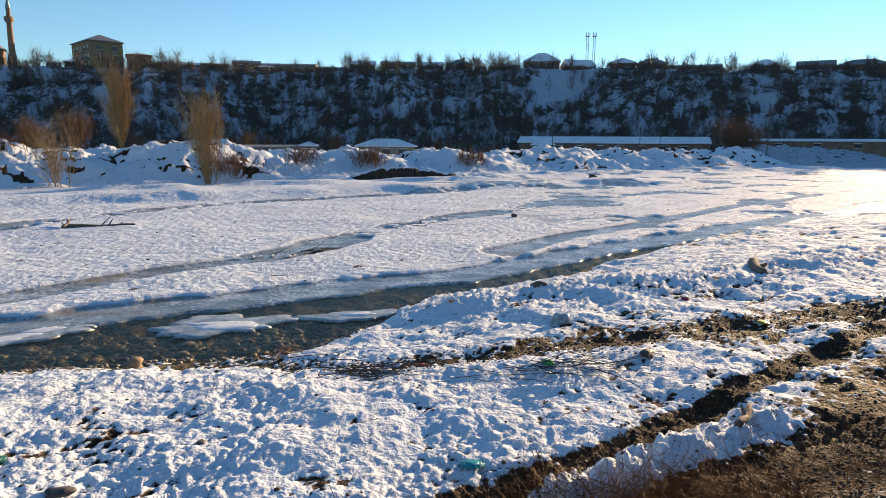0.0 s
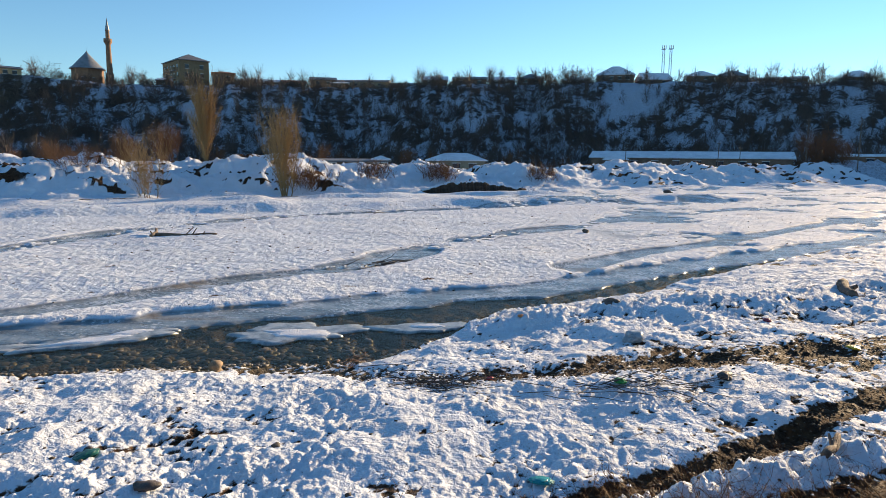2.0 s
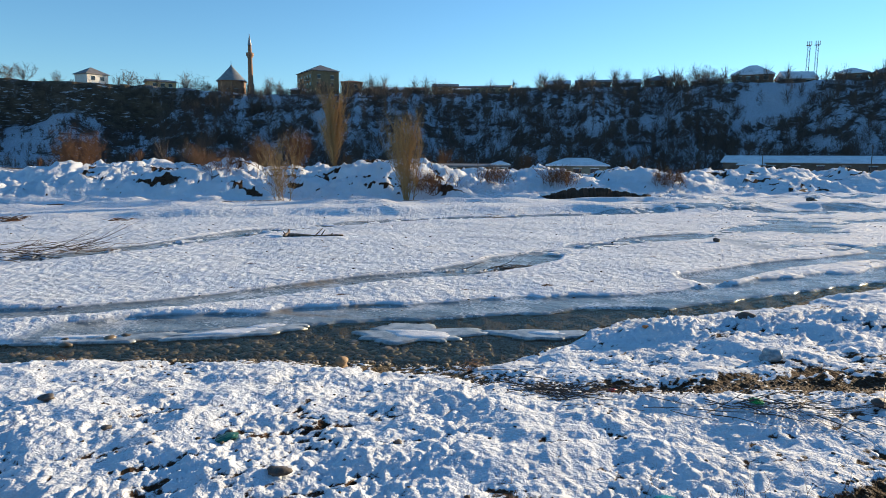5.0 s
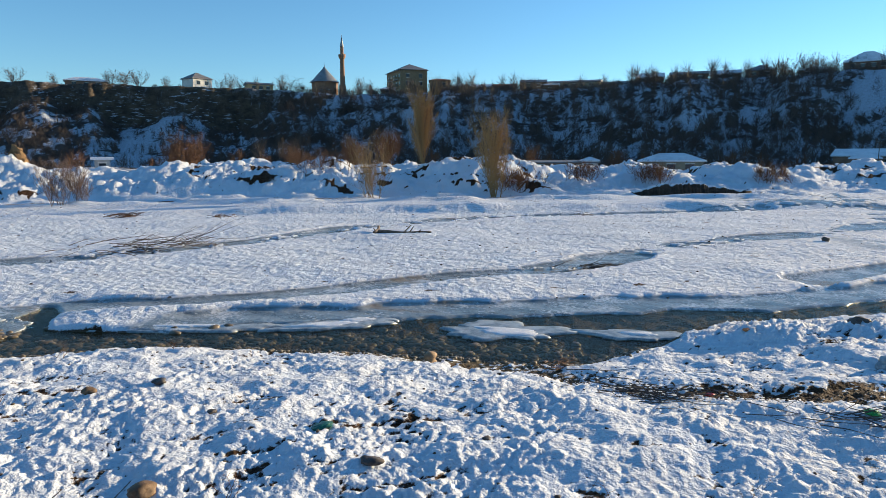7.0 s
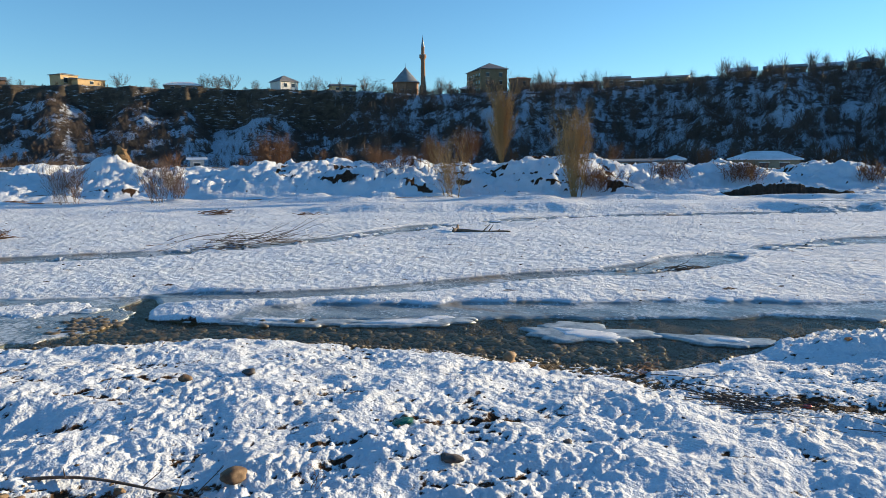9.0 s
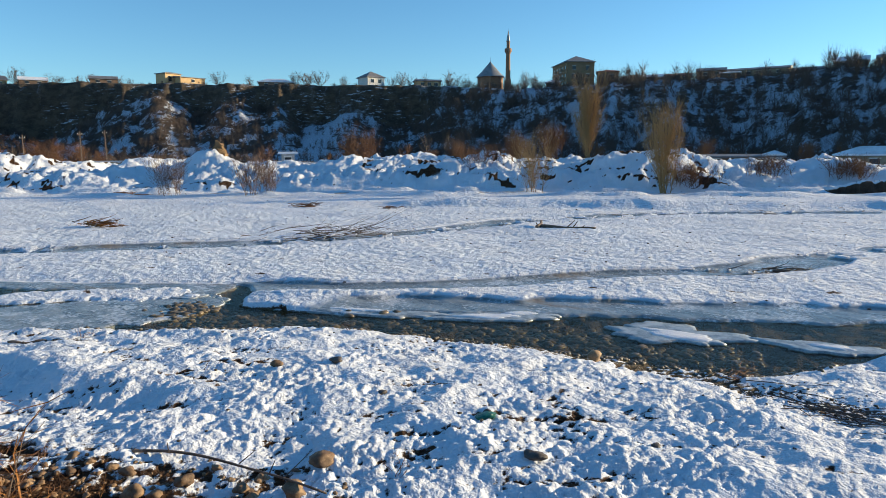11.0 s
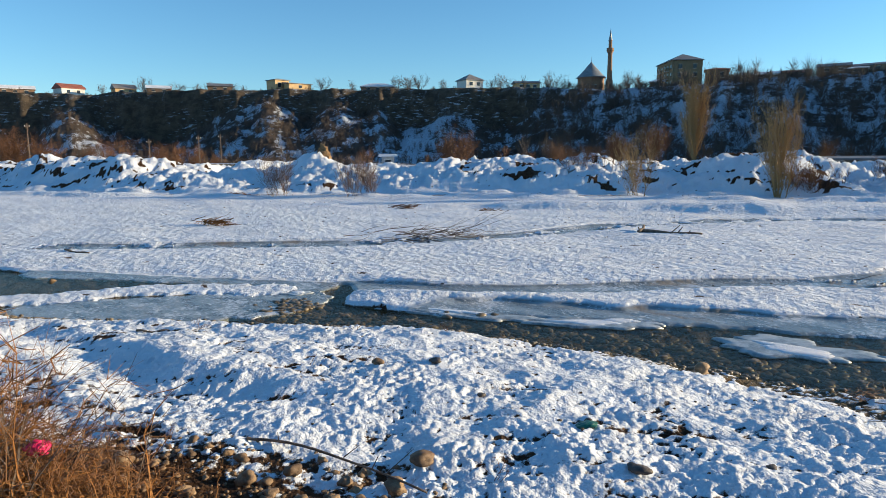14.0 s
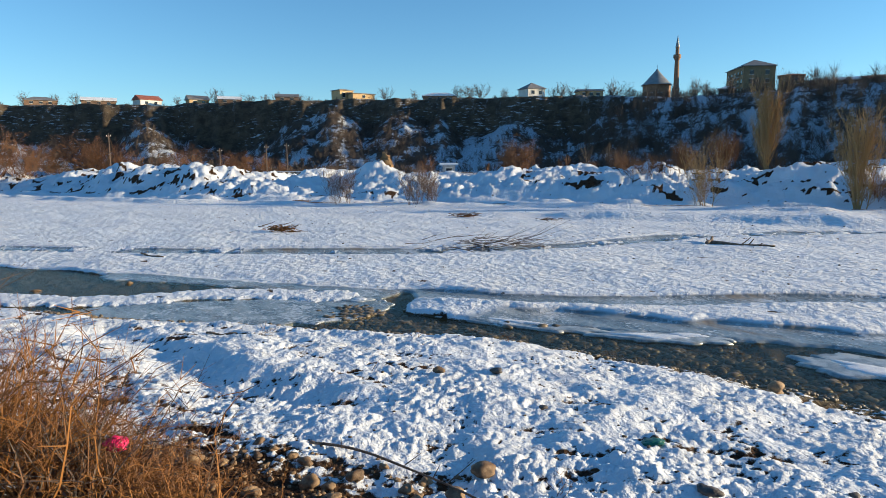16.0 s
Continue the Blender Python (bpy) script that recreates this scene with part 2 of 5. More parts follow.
# ---- the plan: lines run from upstream on the left to the right ----
SHORE = [(-60, -22), (-30, -3.5), (-21.8, 1.9), (-18.3, 4.1), (-15.8, 6.5), (-12.5, 9.0), (-10.8, 10.1), (-9, 10.8), (-7.4, 11.3), (-5.5, 11.8), (-4, 12.0),
         (-2.9, 12.2), (-1.8, 13.9), (-0.9, 15.3), (-0.3, 16.9), (1.3, 17.8), (3.6, 19.7), (5.8, 22.1), (9.5, 26.0), (13.5, 29.8), (20.2, 35.3), (27, 39.4), (70, 62)]
OPEN_FAR = [(-60, -14), (-30, 3.6), (-23.3, 7.8), (-17.4, 11.6), (-16.2, 10.9), (-15.3, 10.1), (-13.3, 10.5), (-11.3, 12.0), (-9.0, 13.6), (-6.7, 15.0),
            (-4.5, 16.2), (-2.8, 17.2), (-1.4, 18.2), (1.3, 19.3), (3.4, 21.4), (6.4, 24.2), (9.8, 26.8), (13.5, 29.9), (20.2, 35.6), (70, 62.5)]
BANK = [(-260, -60), (-110, 8), (-82, 19), (-62, 33), (-46, 45), (-35, 53), (-25, 58), (-15, 63.2), (0, 72), (15, 82.6), (43, 97), (86, 127), (240, 190)]
SIDE_ICE = [(-17.4, 11.4), (-14.5, 13.1), (-12.5, 15.0), (-10.9, 17.0), (-8.7, 19.8), (-7.1, 21.6)]
MID_ICE = [(-6.6, 22.0), (-5.0, 24.3), (-3.2, 29.6), (-0.5, 33.5), (3.5, 38.0), (9, 45.5), (24, 58), (61, 82)]
FAR_ICE = [(-60, -16), (-33.6, 7.1), (-28.7, 12.4), (-24.3, 17.4), (-21.2, 24.5), (-19.5, 33), (-14.4, 41.1), (-4, 48.5), (12, 63), (35, 76), (68, 96)]
RIGHT_ICE = [(2.2, 23.6), (5.0, 27.5), (10, 32.2), (18, 41), (30, 52)]
WRACK = [(-7.6, 10.9), (-5.4, 11.3), (-3.4, 11.6), (-2.0, 10.6), (0.7, 10.7), (2.6, 11.5), (5.2, 12.3), (10, 14.2), (16, 17)]
RUT = [(-1.5, 5.4), (0.6, 6.2), (2.7, 7.7), (5.5, 10.0), (8.9, 12.6), (14, 16)]
TOE = [(-14, -3.5), (-9.2, 0.9), (-6.3, 2.6), (-2.6, 4.5), (0.6, 5.4), (3.0, 6.1), (6.0, 7.6), (12, 12)]
HOLLOW = [(-17.5, 2.6), (-14.6, 3.1), (-12.6, 3.2), (-11.0, 3.3), (-9.6, 3.9)]
LEDGE = [(-40, 30), (-27, 37.5), (-13.1, 44.6), (-5.4, 49.6), (7.5, 55.6), (20, 62)]
POOL_ICE = [(-20.2, 3.8), (-18.9, 5.4), (-17.9, 7.2), (-17.3, 8.6)]
POOL_FAR = [(-27.2, 5.2), (-24.6, 7.2), (-21.5, 9.0), (-18.2, 10.8)]
POOL_SNOW = [(-29, -1.6), (-25.2, 1.0), (-23.2, 2.6), (-22.0, 4.4), (-21.6, 6.4), (-20.0, 8.3), (-18.6, 9.5)]
HEAP = [(1.2, 6.3), (2.2, 6.75), (3.1, 7.3), (3.9, 7.75), (4.35, 8.0)]
RIDGE = [(-0.2, 15.2), (2.4, 15.5), (5, 16.2), (9, 17.6), (16, 22)]

TOP_AZ = [-60, -33, -27, -15, 0, 9, 22, 30, 38, 46, 56, 65, 76, 84, 110]
TOP_D = [262, 255, 250, 244, 240, 240, 244, 246, 248, 252, 262, 275, 300, 325, 420]
TOP_EL = [5.0, 5.08, 5.4, 5.95, 6.0, 5.7, 5.55, 5.25, 5.3, 5.45, 5.3, 5.15, 4.55, 4.3, 3.6]


def terrain(x, y):
    """Height, snow cover, ice cover and wetness of the ground at the places x, y."""
    r, az = np.hypot(x, y), np.degrees(np.arctan2(-x, y))
    wob = 0.16 * layers(x * 1.1, y * 1.1, 3, 3)
    shore = -side(x, y, SHORE) + wob                        # positive on the near bank
    toe = -side(x, y, TOE)                                  # positive on the embankment
    bank = side(x, y, BANK) + 1.6 * layers(x * 0.09, y * 0.09, 5, 3)   # positive beyond the far bank's foot
    open_far = -side(x, y, OPEN_FAR) + 0.35 * layers(x * 0.55, y * 0.55, 7, 3)
    water = np.minimum(-shore, open_far)                    # positive where the stream is

    # trodden, half-melted snow of the near bank
    lump = layers(x * 7.4, y * 7.4, 11, 3, 0.55)
    pits = np.abs(layers(x * 4.6 + 0.25 * lump, y * 4.6, 13, 2, 0.5))
    drift = layers(x * 1.25, y * 1.25, 15, 2, 0.5)
    swell = layers(x * 0.38, y * 0.38, 17, 2) + 0.7 * layers(x * 0.17, y * 0.17, 18, 1)
    calm = 0.40 + 0.80 * ramp(layers(x * 0.55, y * 0.55, 25, 3), -0.35, 0.35)
    rough = calm * (0.038 * lump + 0.078 * np.minimum(pits, 0.35)) + 0.085 * drift + 0.14 * swell
    streak = ramp(layers((x * 0.8 + y * 0.6) * 0.55, (y * 0.8 - x * 0.6) * 2.4, 27, 3), 0.22, 0.42)      # old trodden lines
    thick = 0.050 + 0.15 * pits + 0.12 * lump + 0.07 * swell + 0.08 * layers(x * 1.3, y * 1.3, 21, 3)
    thick = thick - 0.060 * streak
    wrack, rut = band(x, y, WRACK, 0.75), band(x, y, RUT, 0.36)
    right = ramp(x, -2.5, 3.5)
    thick = thick - wrack * (0.085 + 0.045 * right) - 0.05 * right * band(x, y, WRACK, 1.8) - 0.28 * rut
    heap = band(x, y, HEAP, 0.55 + 0.25 * lump)
    soil = ramp(toe + 0.35 * swell + 0.2 * lump, -0.8 - 1.2 * ramp(x, 1.0, 5.0), 0.05)
    stones = ramp(1.9 - np.hypot((x + 7.6) * 0.7, y - 2.1) + lump * 0.7, 0.0, 1.2)
    thick = thick - 0.30 * soil * (0.40 + 0.60 * ramp(x, -4.0, 0.5)) - 0.09 * stones + 0.26 * heap - 0.05 * ramp(x, 3.0, 8.0) * ramp(13.5 - y, 0, 4)
    thick = thick + np.maximum(soil * ramp(x, 2.0, 4.5), 0.9 * wrack * right) * np.clip(0.30 * lump + 0.10 * drift, -0.02, 0.3)
    edge = ramp(shore, 0.0, 0.42)
    thick = thick - 0.22 * (1 - edge)
    ridge = band(x, y, RIDGE, 1.9) * (0.25 + 0.12 * swell + 0.1 * lump)
    near_z = -0.62 + 0.17 * ramp(shore, -0.3, 0.5) + 0.45 * ramp(shore, -0.2, 5.0) + rough * edge * (1 - 0.45 * soil) - 0.03 * streak + ridge - 0.10 * rut - 0.05 * wrack - 0.20 * band(x, y, HOLLOW, 1.0)
    near_z = near_z + np.clip(toe, 0, 4.6) * 0.42 * ramp(toe, -0.2, 1.2)
    near_z = near_z + 0.016 * layers(x * 9, y * 9, 19, 2) * edge + heap * (0.10 + 0.24 * np.abs(layers(x * 2.2, y * 2.2, 33, 2)) + 0.06 * lump)

    # snow over the frozen gravel flats
    flat = layers(x * 0.9, y * 1.3, 23, 4, 0.55)
    broad = layers(x * 0.16, y * 0.22, 29, 3)
    side_w = band(x, y, SIDE_ICE, 1.25 + 0.3 * broad)
    mid_w = band(x, y, MID_ICE, 1.8 + 1.4 * broad)
    far_w = band(x, y, FAR_ICE, 1.9 + 1.0 * broad)
    right_w = band(x, y, RIGHT_ICE, 1.3 + 0.8 * broad)
    sheet = ramp(broad + 0.25 * flat, 0.06, 0.30) * ramp(x + 0.35 * y, 9, 24)
    shelf = ramp(open_far + 0.5 * layers(x * 0.5, y * 0.5, 37, 3), -1.7, -1.4) * ramp(x, -14.5, -12.5)
    iced = np.clip(np.maximum.reduce([ramp(side_w, 0.3, 0.5), ramp(mid_w, 0.35, 0.6) * ramp(flat + broad + 0.55, 0.05, 0.3), ramp(far_w, 0.35, 0.6) * ramp(flat + broad + 0.5, 0.15, 0.4), ramp(right_w, 0.35, 0.55), 0.9 * sheet, shelf]), 0, 1)
    cups = layers(x * 4.6, y * 5.2, 31, 3, 0.6)
    flat_z = -0.42 + 0.022 * flat + 0.12 * broad + (0.016 + 0.020 * ramp(broad + 0.3 * flat, -0.3, 0.3)) * cups
    flat_z = flat_z - 0.10 * ramp(open_far, -1.8, 0.0)
    flat_z = flat_z * (1 - iced) - 0.56 * iced
    flat_snow = 0.95 - 0.55 * ramp(np.abs(flat), 0.45, 0.7)
    # stream bed
    bed = ramp(water, -0.12, 0.14)
    strip = ramp(band(x, y, POOL_SNOW, 1.3) + 0.45 * flat, 0.30, 0.50)
    pool = np.maximum(ramp(band(x, y, POOL_ICE, 2.9) + 0.22 * flat, 0.25, 0.40), ramp(band(x, y, POOL_FAR, 1.5) + 0.2 * flat, 0.30, 0.45)) * (1 - strip)
    held = np.maximum(strip, pool) * ramp(water, -0.4, 0.0)
    flat_z = flat_z * (1 - held) + held * (-0.592 + strip * (0.05 + 0.03 * cups))
    iced = iced * (1 - held) + held * (1 - strip)
    bed = bed * (1 - held)
    flat_z = np.where(shore < 0, flat_z * (1 - bed) + (-0.70 + 0.12 * layers(x * 2.2, y * 2.2, 41, 3)) * bed, near_z)
    z = flat_z
    snow = np.where(shore > 0, np.clip(0.5 + thick * 4.2, 0, 1), flat_snow * (1 - bed))
    ice = np.where(shore > 0, 0.0, iced * (1 - bed))
    wet = np.where(shore > 0, np.clip(1 - edge + 0.7 * wrack * (1 - right), 0, 1), bed)

    # far bank: a ridge of dumped gravel under snow
    heave = layers(x * 0.13, y * 0.13, 44, 2)
    mound = layers(x * 0.10, y * 0.10, 43, 2)
    knob = layers(x * 0.19, y * 0.19, 47, 4, 0.5)
    tall = np.interp(az, [-60, -20, -8, 4, 14, 22, 40, 50, 56, 66, 84, 110], [2.2, 2.4, 2.6, 2.4, 2.5, 3.0, 3.3, 2.5, 2.4, 2.2, 2.6, 3.0])
    clods = np.abs(layers(x * 0.30 + 0.3 * knob, y * 0.30, 49, 5, 0.58))
    crumb = layers(x * 1.1, y * 1.1, 51, 4, 0.62)
    berm = np.clip(ramp(bank, 0.0, 10.0) * (tall * 0.72 + 1.9 * mound) + ramp(bank, 0.3, 4.5) * (0.75 * knob + 0.55 * clods + 0.45 * crumb + 0.40), -0.1, None)
    berm = berm + 1.3 * np.exp(-((az - 75.5) / 4.5) ** 4 - ((bank - 9.0) / 5.0) ** 2)
    berm = berm * (1 - 0.55 * ramp(bank, 16, 30)) + 0.9 * band(x, y, BANK, 2.4) * ramp(broad + 0.2, 0, 0.4) * 0.5
    berm = berm + 1.5 * np.exp(-((x + 68.2) ** 2 + (y - 42.0) ** 2) / 6.5)
    z = z + berm * ramp(bank, -0.6, 0.6)
    run = x * 0.82 + y * 0.57
    dug = ramp(layers(run * 0.26, bank * 0.75 + 0.6 * knob, 53, 5, 0.72), 0.14, 0.34) * ramp(bank, 0.6, 2.2) * ramp(layers(x * 0.06, y * 0.06, 59, 2) + 0.16 * ramp(az, 12, 20) * ramp(36 - az, 0, 6) + 0.2 * ramp(az, 66, 70), -0.22, 0.1)
    dug = np.maximum(dug, ramp(layers(x * 1.5, y * 1.5, 57, 3, 0.6), 0.50, 0.62) * ramp(bank, -0.5, 1.5))
    snow = np.where(bank > 0, 1 - 0.76 * dug * ramp(24 - bank, 0, 10), snow)
    lip = np.exp(-((bank + 4.0 + 1.2 * heave) / 1.1) ** 2)
    ledge = side(x, y, LEDGE) + 1.3 * heave + 0.5 * knob
    z = z + 0.52 * ramp(ledge, -0.4, 2.2) * ramp(11 - ledge, 0, 8) * ramp(x, -42, -26) * ramp(26 - x, 0, 10) * (1 + 0.5 * heave)
    z = z + 0.42 * lip * ramp(heave, -0.35, 0.2) * ramp(150 - r, 0, 40)
    snow = snow - 1.1 * np.exp(-((bank + 1.3) / 0.35) ** 2) * ramp(az, 4, 10) * ramp(layers(run * 0.3, bank * 0.2, 55, 2), -0.2, 0.1)
    cut = band(x, y, [(-9.0, 67.6), (-5, 69.6), (0.5, 73.2)], 1.6)           # a dark earth cut at the foot
    snow = snow - 1.2 * ramp(cut + 0.3 * knob, 0.2, 0.6)
    ice = np.where(bank > 0, 0, ice)

    # valley side and plateau
    top_d, top_z = np.interp(az, TOP_AZ, TOP_D), 3.6 + np.interp(az, TOP_AZ, TOP_D) * np.tan(np.radians(np.interp(az, TOP_AZ, TOP_EL)))
    arc = np.radians(az) * 245
    craggy = ramp(az + 9 * layers(arc * 0.012, r * 0.0, 71, 2), 31, 42)
    top_z = top_z + 0.9 * layers(arc * 0.05, r * 0.02, 77, 3, 0.6)
    gully = layers(arc * 0.030, r * 0.004, 61, 4, 0.6)
    d = r - top_d + craggy * 3.2 * layers(arc * 0.10, z * 0.02 + 1.7, 75, 3, 0.6) + (14 - 9 * ramp(az, 30, 42)) * gully * ramp(top_d - r, -6, 25) + 2.2 * layers(x * 0.12, y * 0.12, 67, 3)
    wood = ramp(d, -78, 4)
    talus = np.clip(0.46 + 0.75 * layers(arc * 0.032, arc * 0 + 3.3, 63, 2) + 0.10 * layers(arc * 0.11, r * 0.02, 65, 2), 0.2, 0.92)
    step1 = talus * np.clip((d + 58) / 46, 0, 1)
    crag = step1 + (1 - step1) * ramp(d, -12 + 4 * gully, -6 + 5 * gully)
    rise = wood * (1 - craggy) + crag * craggy
    hill = r > 120
    z = np.where(hill, z * (1 - rise) + top_z * rise + 0.9 * layers(x * 0.07, y * 0.07, 73, 4) * ramp(rise, 0, 0.3) * ramp(30 - d, 0, 30), z)
    patch = 0.75 * layers(arc * 0.15, r * 0.06 + z * 0.15, 79, 5, 0.75) + 0.4 * layers(arc * 0.30, z * 0.05, 81, 3, 0.6)
    face = craggy * ramp(d, -12.5 + 4 * gully, -10.5 + 4 * gully) * ramp(-d, -1, 3)
    hill_snow = np.clip(0.52 + 0.62 * patch, 0, 1) * (1 - craggy) + craggy * np.clip(0.42 + 0.95 * patch, 0, 1)
    hill_snow = hill_snow * (1 - 0.62 * face) + craggy * 0.38 * ramp(d, -11, -2) * ramp(patch, -0.3, 0.3)
    hill_snow = hill_snow + 0.75 * np.exp(-((az + 10.0 + 0.06 * (d + 22)) / 2.3) ** 4 - ((d + 20) / 15) ** 4)     # bare snowfield under the houses
    hill_snow = hill_snow + 0.6 * np.exp(-((az - 48.5 + 0.08 * (d + 30)) / 1.9) ** 2) * ramp(-d, 6, 16) * craggy
    hill_snow = np.where(d > 2, 0.45 + 0.5 * patch, hill_snow)
    blend = ramp(d, -92, -80)
    snow = np.where(hill, snow * (1 - blend) + hill_snow * blend, snow)
    ice, wet = np.where(hill, np.clip(face, 0, 1), ice), np.where(hill, 0, wet)
    return z, np.clip(snow, 0, 1), np.clip(ice, 0, 1), np.clip(wet, 0, 1)


def height(x, y):
    return float(terrain(np.array([float(x)]), np.array([float(y)]))[0][0])


def sheet(name, azimuths, radii, material):
    """A piece of the ground on a fan of rays round the origin."""
    a, r = np.meshgrid(np.radians(azimuths), radii)
    x, y = -np.sin(a) * r, np.cos(a) * r
    z, snow, ice, wet = terrain(x.ravel(), y.ravel())
    rows, cols = a.shape
    k = np.arange(rows * cols).reshape(rows, cols)
    quads = np.stack([k[:-1, :-1], k[1:, :-1], k[1:, 1:], k[:-1, 1:]], -1).reshape(-1, 4)[:, ::-1]
    me = bpy.data.meshes.new(name)
    me.vertices.add(rows * cols)
    me.vertices.foreach_set("co", np.stack([x.ravel(), y.ravel(), z], -1).astype(np.float32).ravel())
    me.loops.add(quads.size)
    me.loops.foreach_set("vertex_index", quads.ravel().astype(np.int32))
    me.polygons.add(len(quads))
    me.polygons.foreach_set("loop_start", np.arange(0, quads.size, 4, dtype=np.int32))
    me.polygons.foreach_set("use_smooth", np.ones(len(quads), bool))
    layer = me.attributes.new("cover", "FLOAT_COLOR", "POINT")
    layer.data.foreach_set("color", np.stack([snow, ice, wet, np.ones_like(z)], -1).astype(np.float32).ravel())
    me.update(calc_edges=True)
    me.validate()
    me.materials.append(material)
    return new(name, me)


FAN = np.linspace(-58, 110, 841)
NEAR = np.concatenate([[0.02, 0.4, 0.8], 1.0064 ** np.arange(0, 758)])       # to about 125 m
ground = tagged(sheet("ground", FAN, NEAR, GROUND), "snowy gravel river flats with frozen channels and trodden snow", "ground", kind="structure")
AWAY = np.concatenate([np.geomspace(NEAR[-1], 200, 62, endpoint=False), np.geomspace(200, 340, 200), [360, 390, 440, 520, 700, 1100, 2000, 4500]])
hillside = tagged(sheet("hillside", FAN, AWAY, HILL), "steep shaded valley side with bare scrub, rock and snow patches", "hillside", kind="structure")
BACK = np.linspace(110, 302, 65)
behind = tagged(sheet("embankment", BACK, np.concatenate([NEAR[::9], NEAR[-1:] * 1.03, [160, 200, 240, 280, 330, 440, 700, 1500, 4500]]), GROUND), "snowy embankment and flats behind the viewpoint", "ground", kind="structure")


def water_sheet():
    """The open stream, between its two shores."""
    a, r = np.meshgrid(np.radians(np.linspace(-58, 110, 60)), np.geomspace(7, 90, 50))
    x, y = -np.sin(a) * r, np.cos(a) * r
    rows, cols = a.shape
    k = np.arange(rows * cols).reshape(rows, cols)
    quads = np.stack([k[:-1, 1:], k[1:, 1:], k[1:, :-1], k[:-1, :-1]], -1).reshape(-1, 4)
    keep = (np.abs(np.minimum(side(x.ravel(), y.ravel(), SHORE), 9)) < 9)[quads].any(1)
    ob = part("water", (np.stack([x.ravel(), y.ravel(), np.full(x.size, -0.615)], -1).tolist(), quads[keep].tolist()), WATER)
    return tagged(smooth(ob), "dark shallow stream water over pebbles", "water", kind="structure")


water_sheet()


# ---- builders for wood, stone and houses ----
def prisms(segments):
    """Three-sided tapered rods: rows of (start, end, radius, radius), as arrays -> (verts, faces)."""
    a, b = np.array([s[0] for s in segments], float), np.array([s[1] for s in segments], float)
    ra, rb = np.array([s[2] for s in segments])[:, None], np.array([s[3] for s in segments])[:, None]
    way = b - a
    way /= np.linalg.norm(way, axis=1)[:, None] + 1e-9
    u = np.cross(way, np.where(np.abs(way[:, 2:]) < 0.9, [[0.0, 0.0, 1.0]], [[1.0, 0.0, 0.0]]))
    u /= np.linalg.norm(u, axis=1)[:, None] + 1e-9
    v = np.cross(way, u)
    rings = []
    for base, rad in ((a, ra), (b, rb)):
        for k in range(3):
            ang = k * 2 * np.pi / 3
            rings.append(base + rad * (u * math.cos(ang) + v * math.sin(ang)))
    verts = np.stack(rings, 1).reshape(-1, 3)
    first = 6 * np.arange(len(a))[:, None]
    faces = np.concatenate([first + np.array([k, (k + 1) % 3, 3 + (k + 1) % 3, 3 + k]) for k in range(3)])
    return verts.tolist(), faces.tolist()


def grow(rng, tall, lift=0.35, wide=0.9, stems=1, levels=4, kids=6, thick=0.02, bare=0.25, least=0.01, lean=0.12, foot=0.03):
    """Segments of a leafless tree: (trunk, twigs)."""
    trunk, twigs = [], []

    def limb(p, way, length, rad, level):
        n = 4 if level < 2 else 3
        store = trunk if level == 0 else twigs
        for k in range(n):
            way = (way + Vector([rng.gauss(0, lean * 0.6 + 0.05 + 0.05 * level) for _ in range(3)]) + Vector((0, 0, lift * 0.35))).normalized()
            q = p + way * (length / n)
            r0, r1 = max(least, rad * (1 - 0.75 * k / n)), max(least, rad * (1 - 0.75 * (k + 1) / n))
            store.append((tuple(p), tuple(q), r0, r1))
            if level < levels and (level > 0 or (k + 1) / n > bare):
                for _ in range(max(1, round(kids * (1.0 if level == 0 else 0.45)))):
                    out = Vector((rng.gauss(0, 1), rng.gauss(0, 1), 0)).normalized()
                    child = (way * (0.5 + lift) + out * wide + Vector((0, 0, lift * 0.6))).normalized()
                    start = p + (q - p) * rng.random()
                    limb(start, child, length * (rng.uniform(0.34, 0.56) if level else rng.uniform(0.45, 0.75) * (1 - 0.35 * k / n)), r1 * 0.55, level + 1)
            p = q

    for s in range(stems):
        tip = Vector((rng.gauss(0, lean if stems > 1 else 0.03), rng.gauss(0, lean if stems > 1 else 0.03), 1)).normalized()
        at = Vector((rng.gauss(0, foot * tall), rng.gauss(0, foot * tall), -0.15)) if stems > 1 else Vector((0, 0, -0.3))
        limb(at, tip, tall * rng.uniform(0.7, 1.0), tall * thick, 0)
    return trunk, twigs


def tree(name, label, x, y, seed, crown, group="", bark=None, z=None, category="tree", **how):
    rng = random.Random(seed)
    trunk, twigs = grow(rng, **how)
    ob = empty(name, x, y, height(x, y) if z is None else z)
    stems = how.get("stems", 1)
    if stems > 12:
        tagged(part("trunk", prisms(trunk), bark or BARK, ob), kind="stuff")
    else:
        size = len(trunk) // stems
        for k in range(stems):
            part("trunk", prisms(trunk[k * size:(k + 1) * size]), bark or BARK, ob)
    part("crown", prisms(twigs), crown, ob)
    return tagged(ob, label, category, group)


def set_at(ob, x, y, scale=1.0, turn=0.0, sink=0.0):
    return copy_thing(ob, pose(x, y, height(x, y) - sink, 0, 0, turn) @ Matrix.Diagonal((scale, scale, scale, 1)))


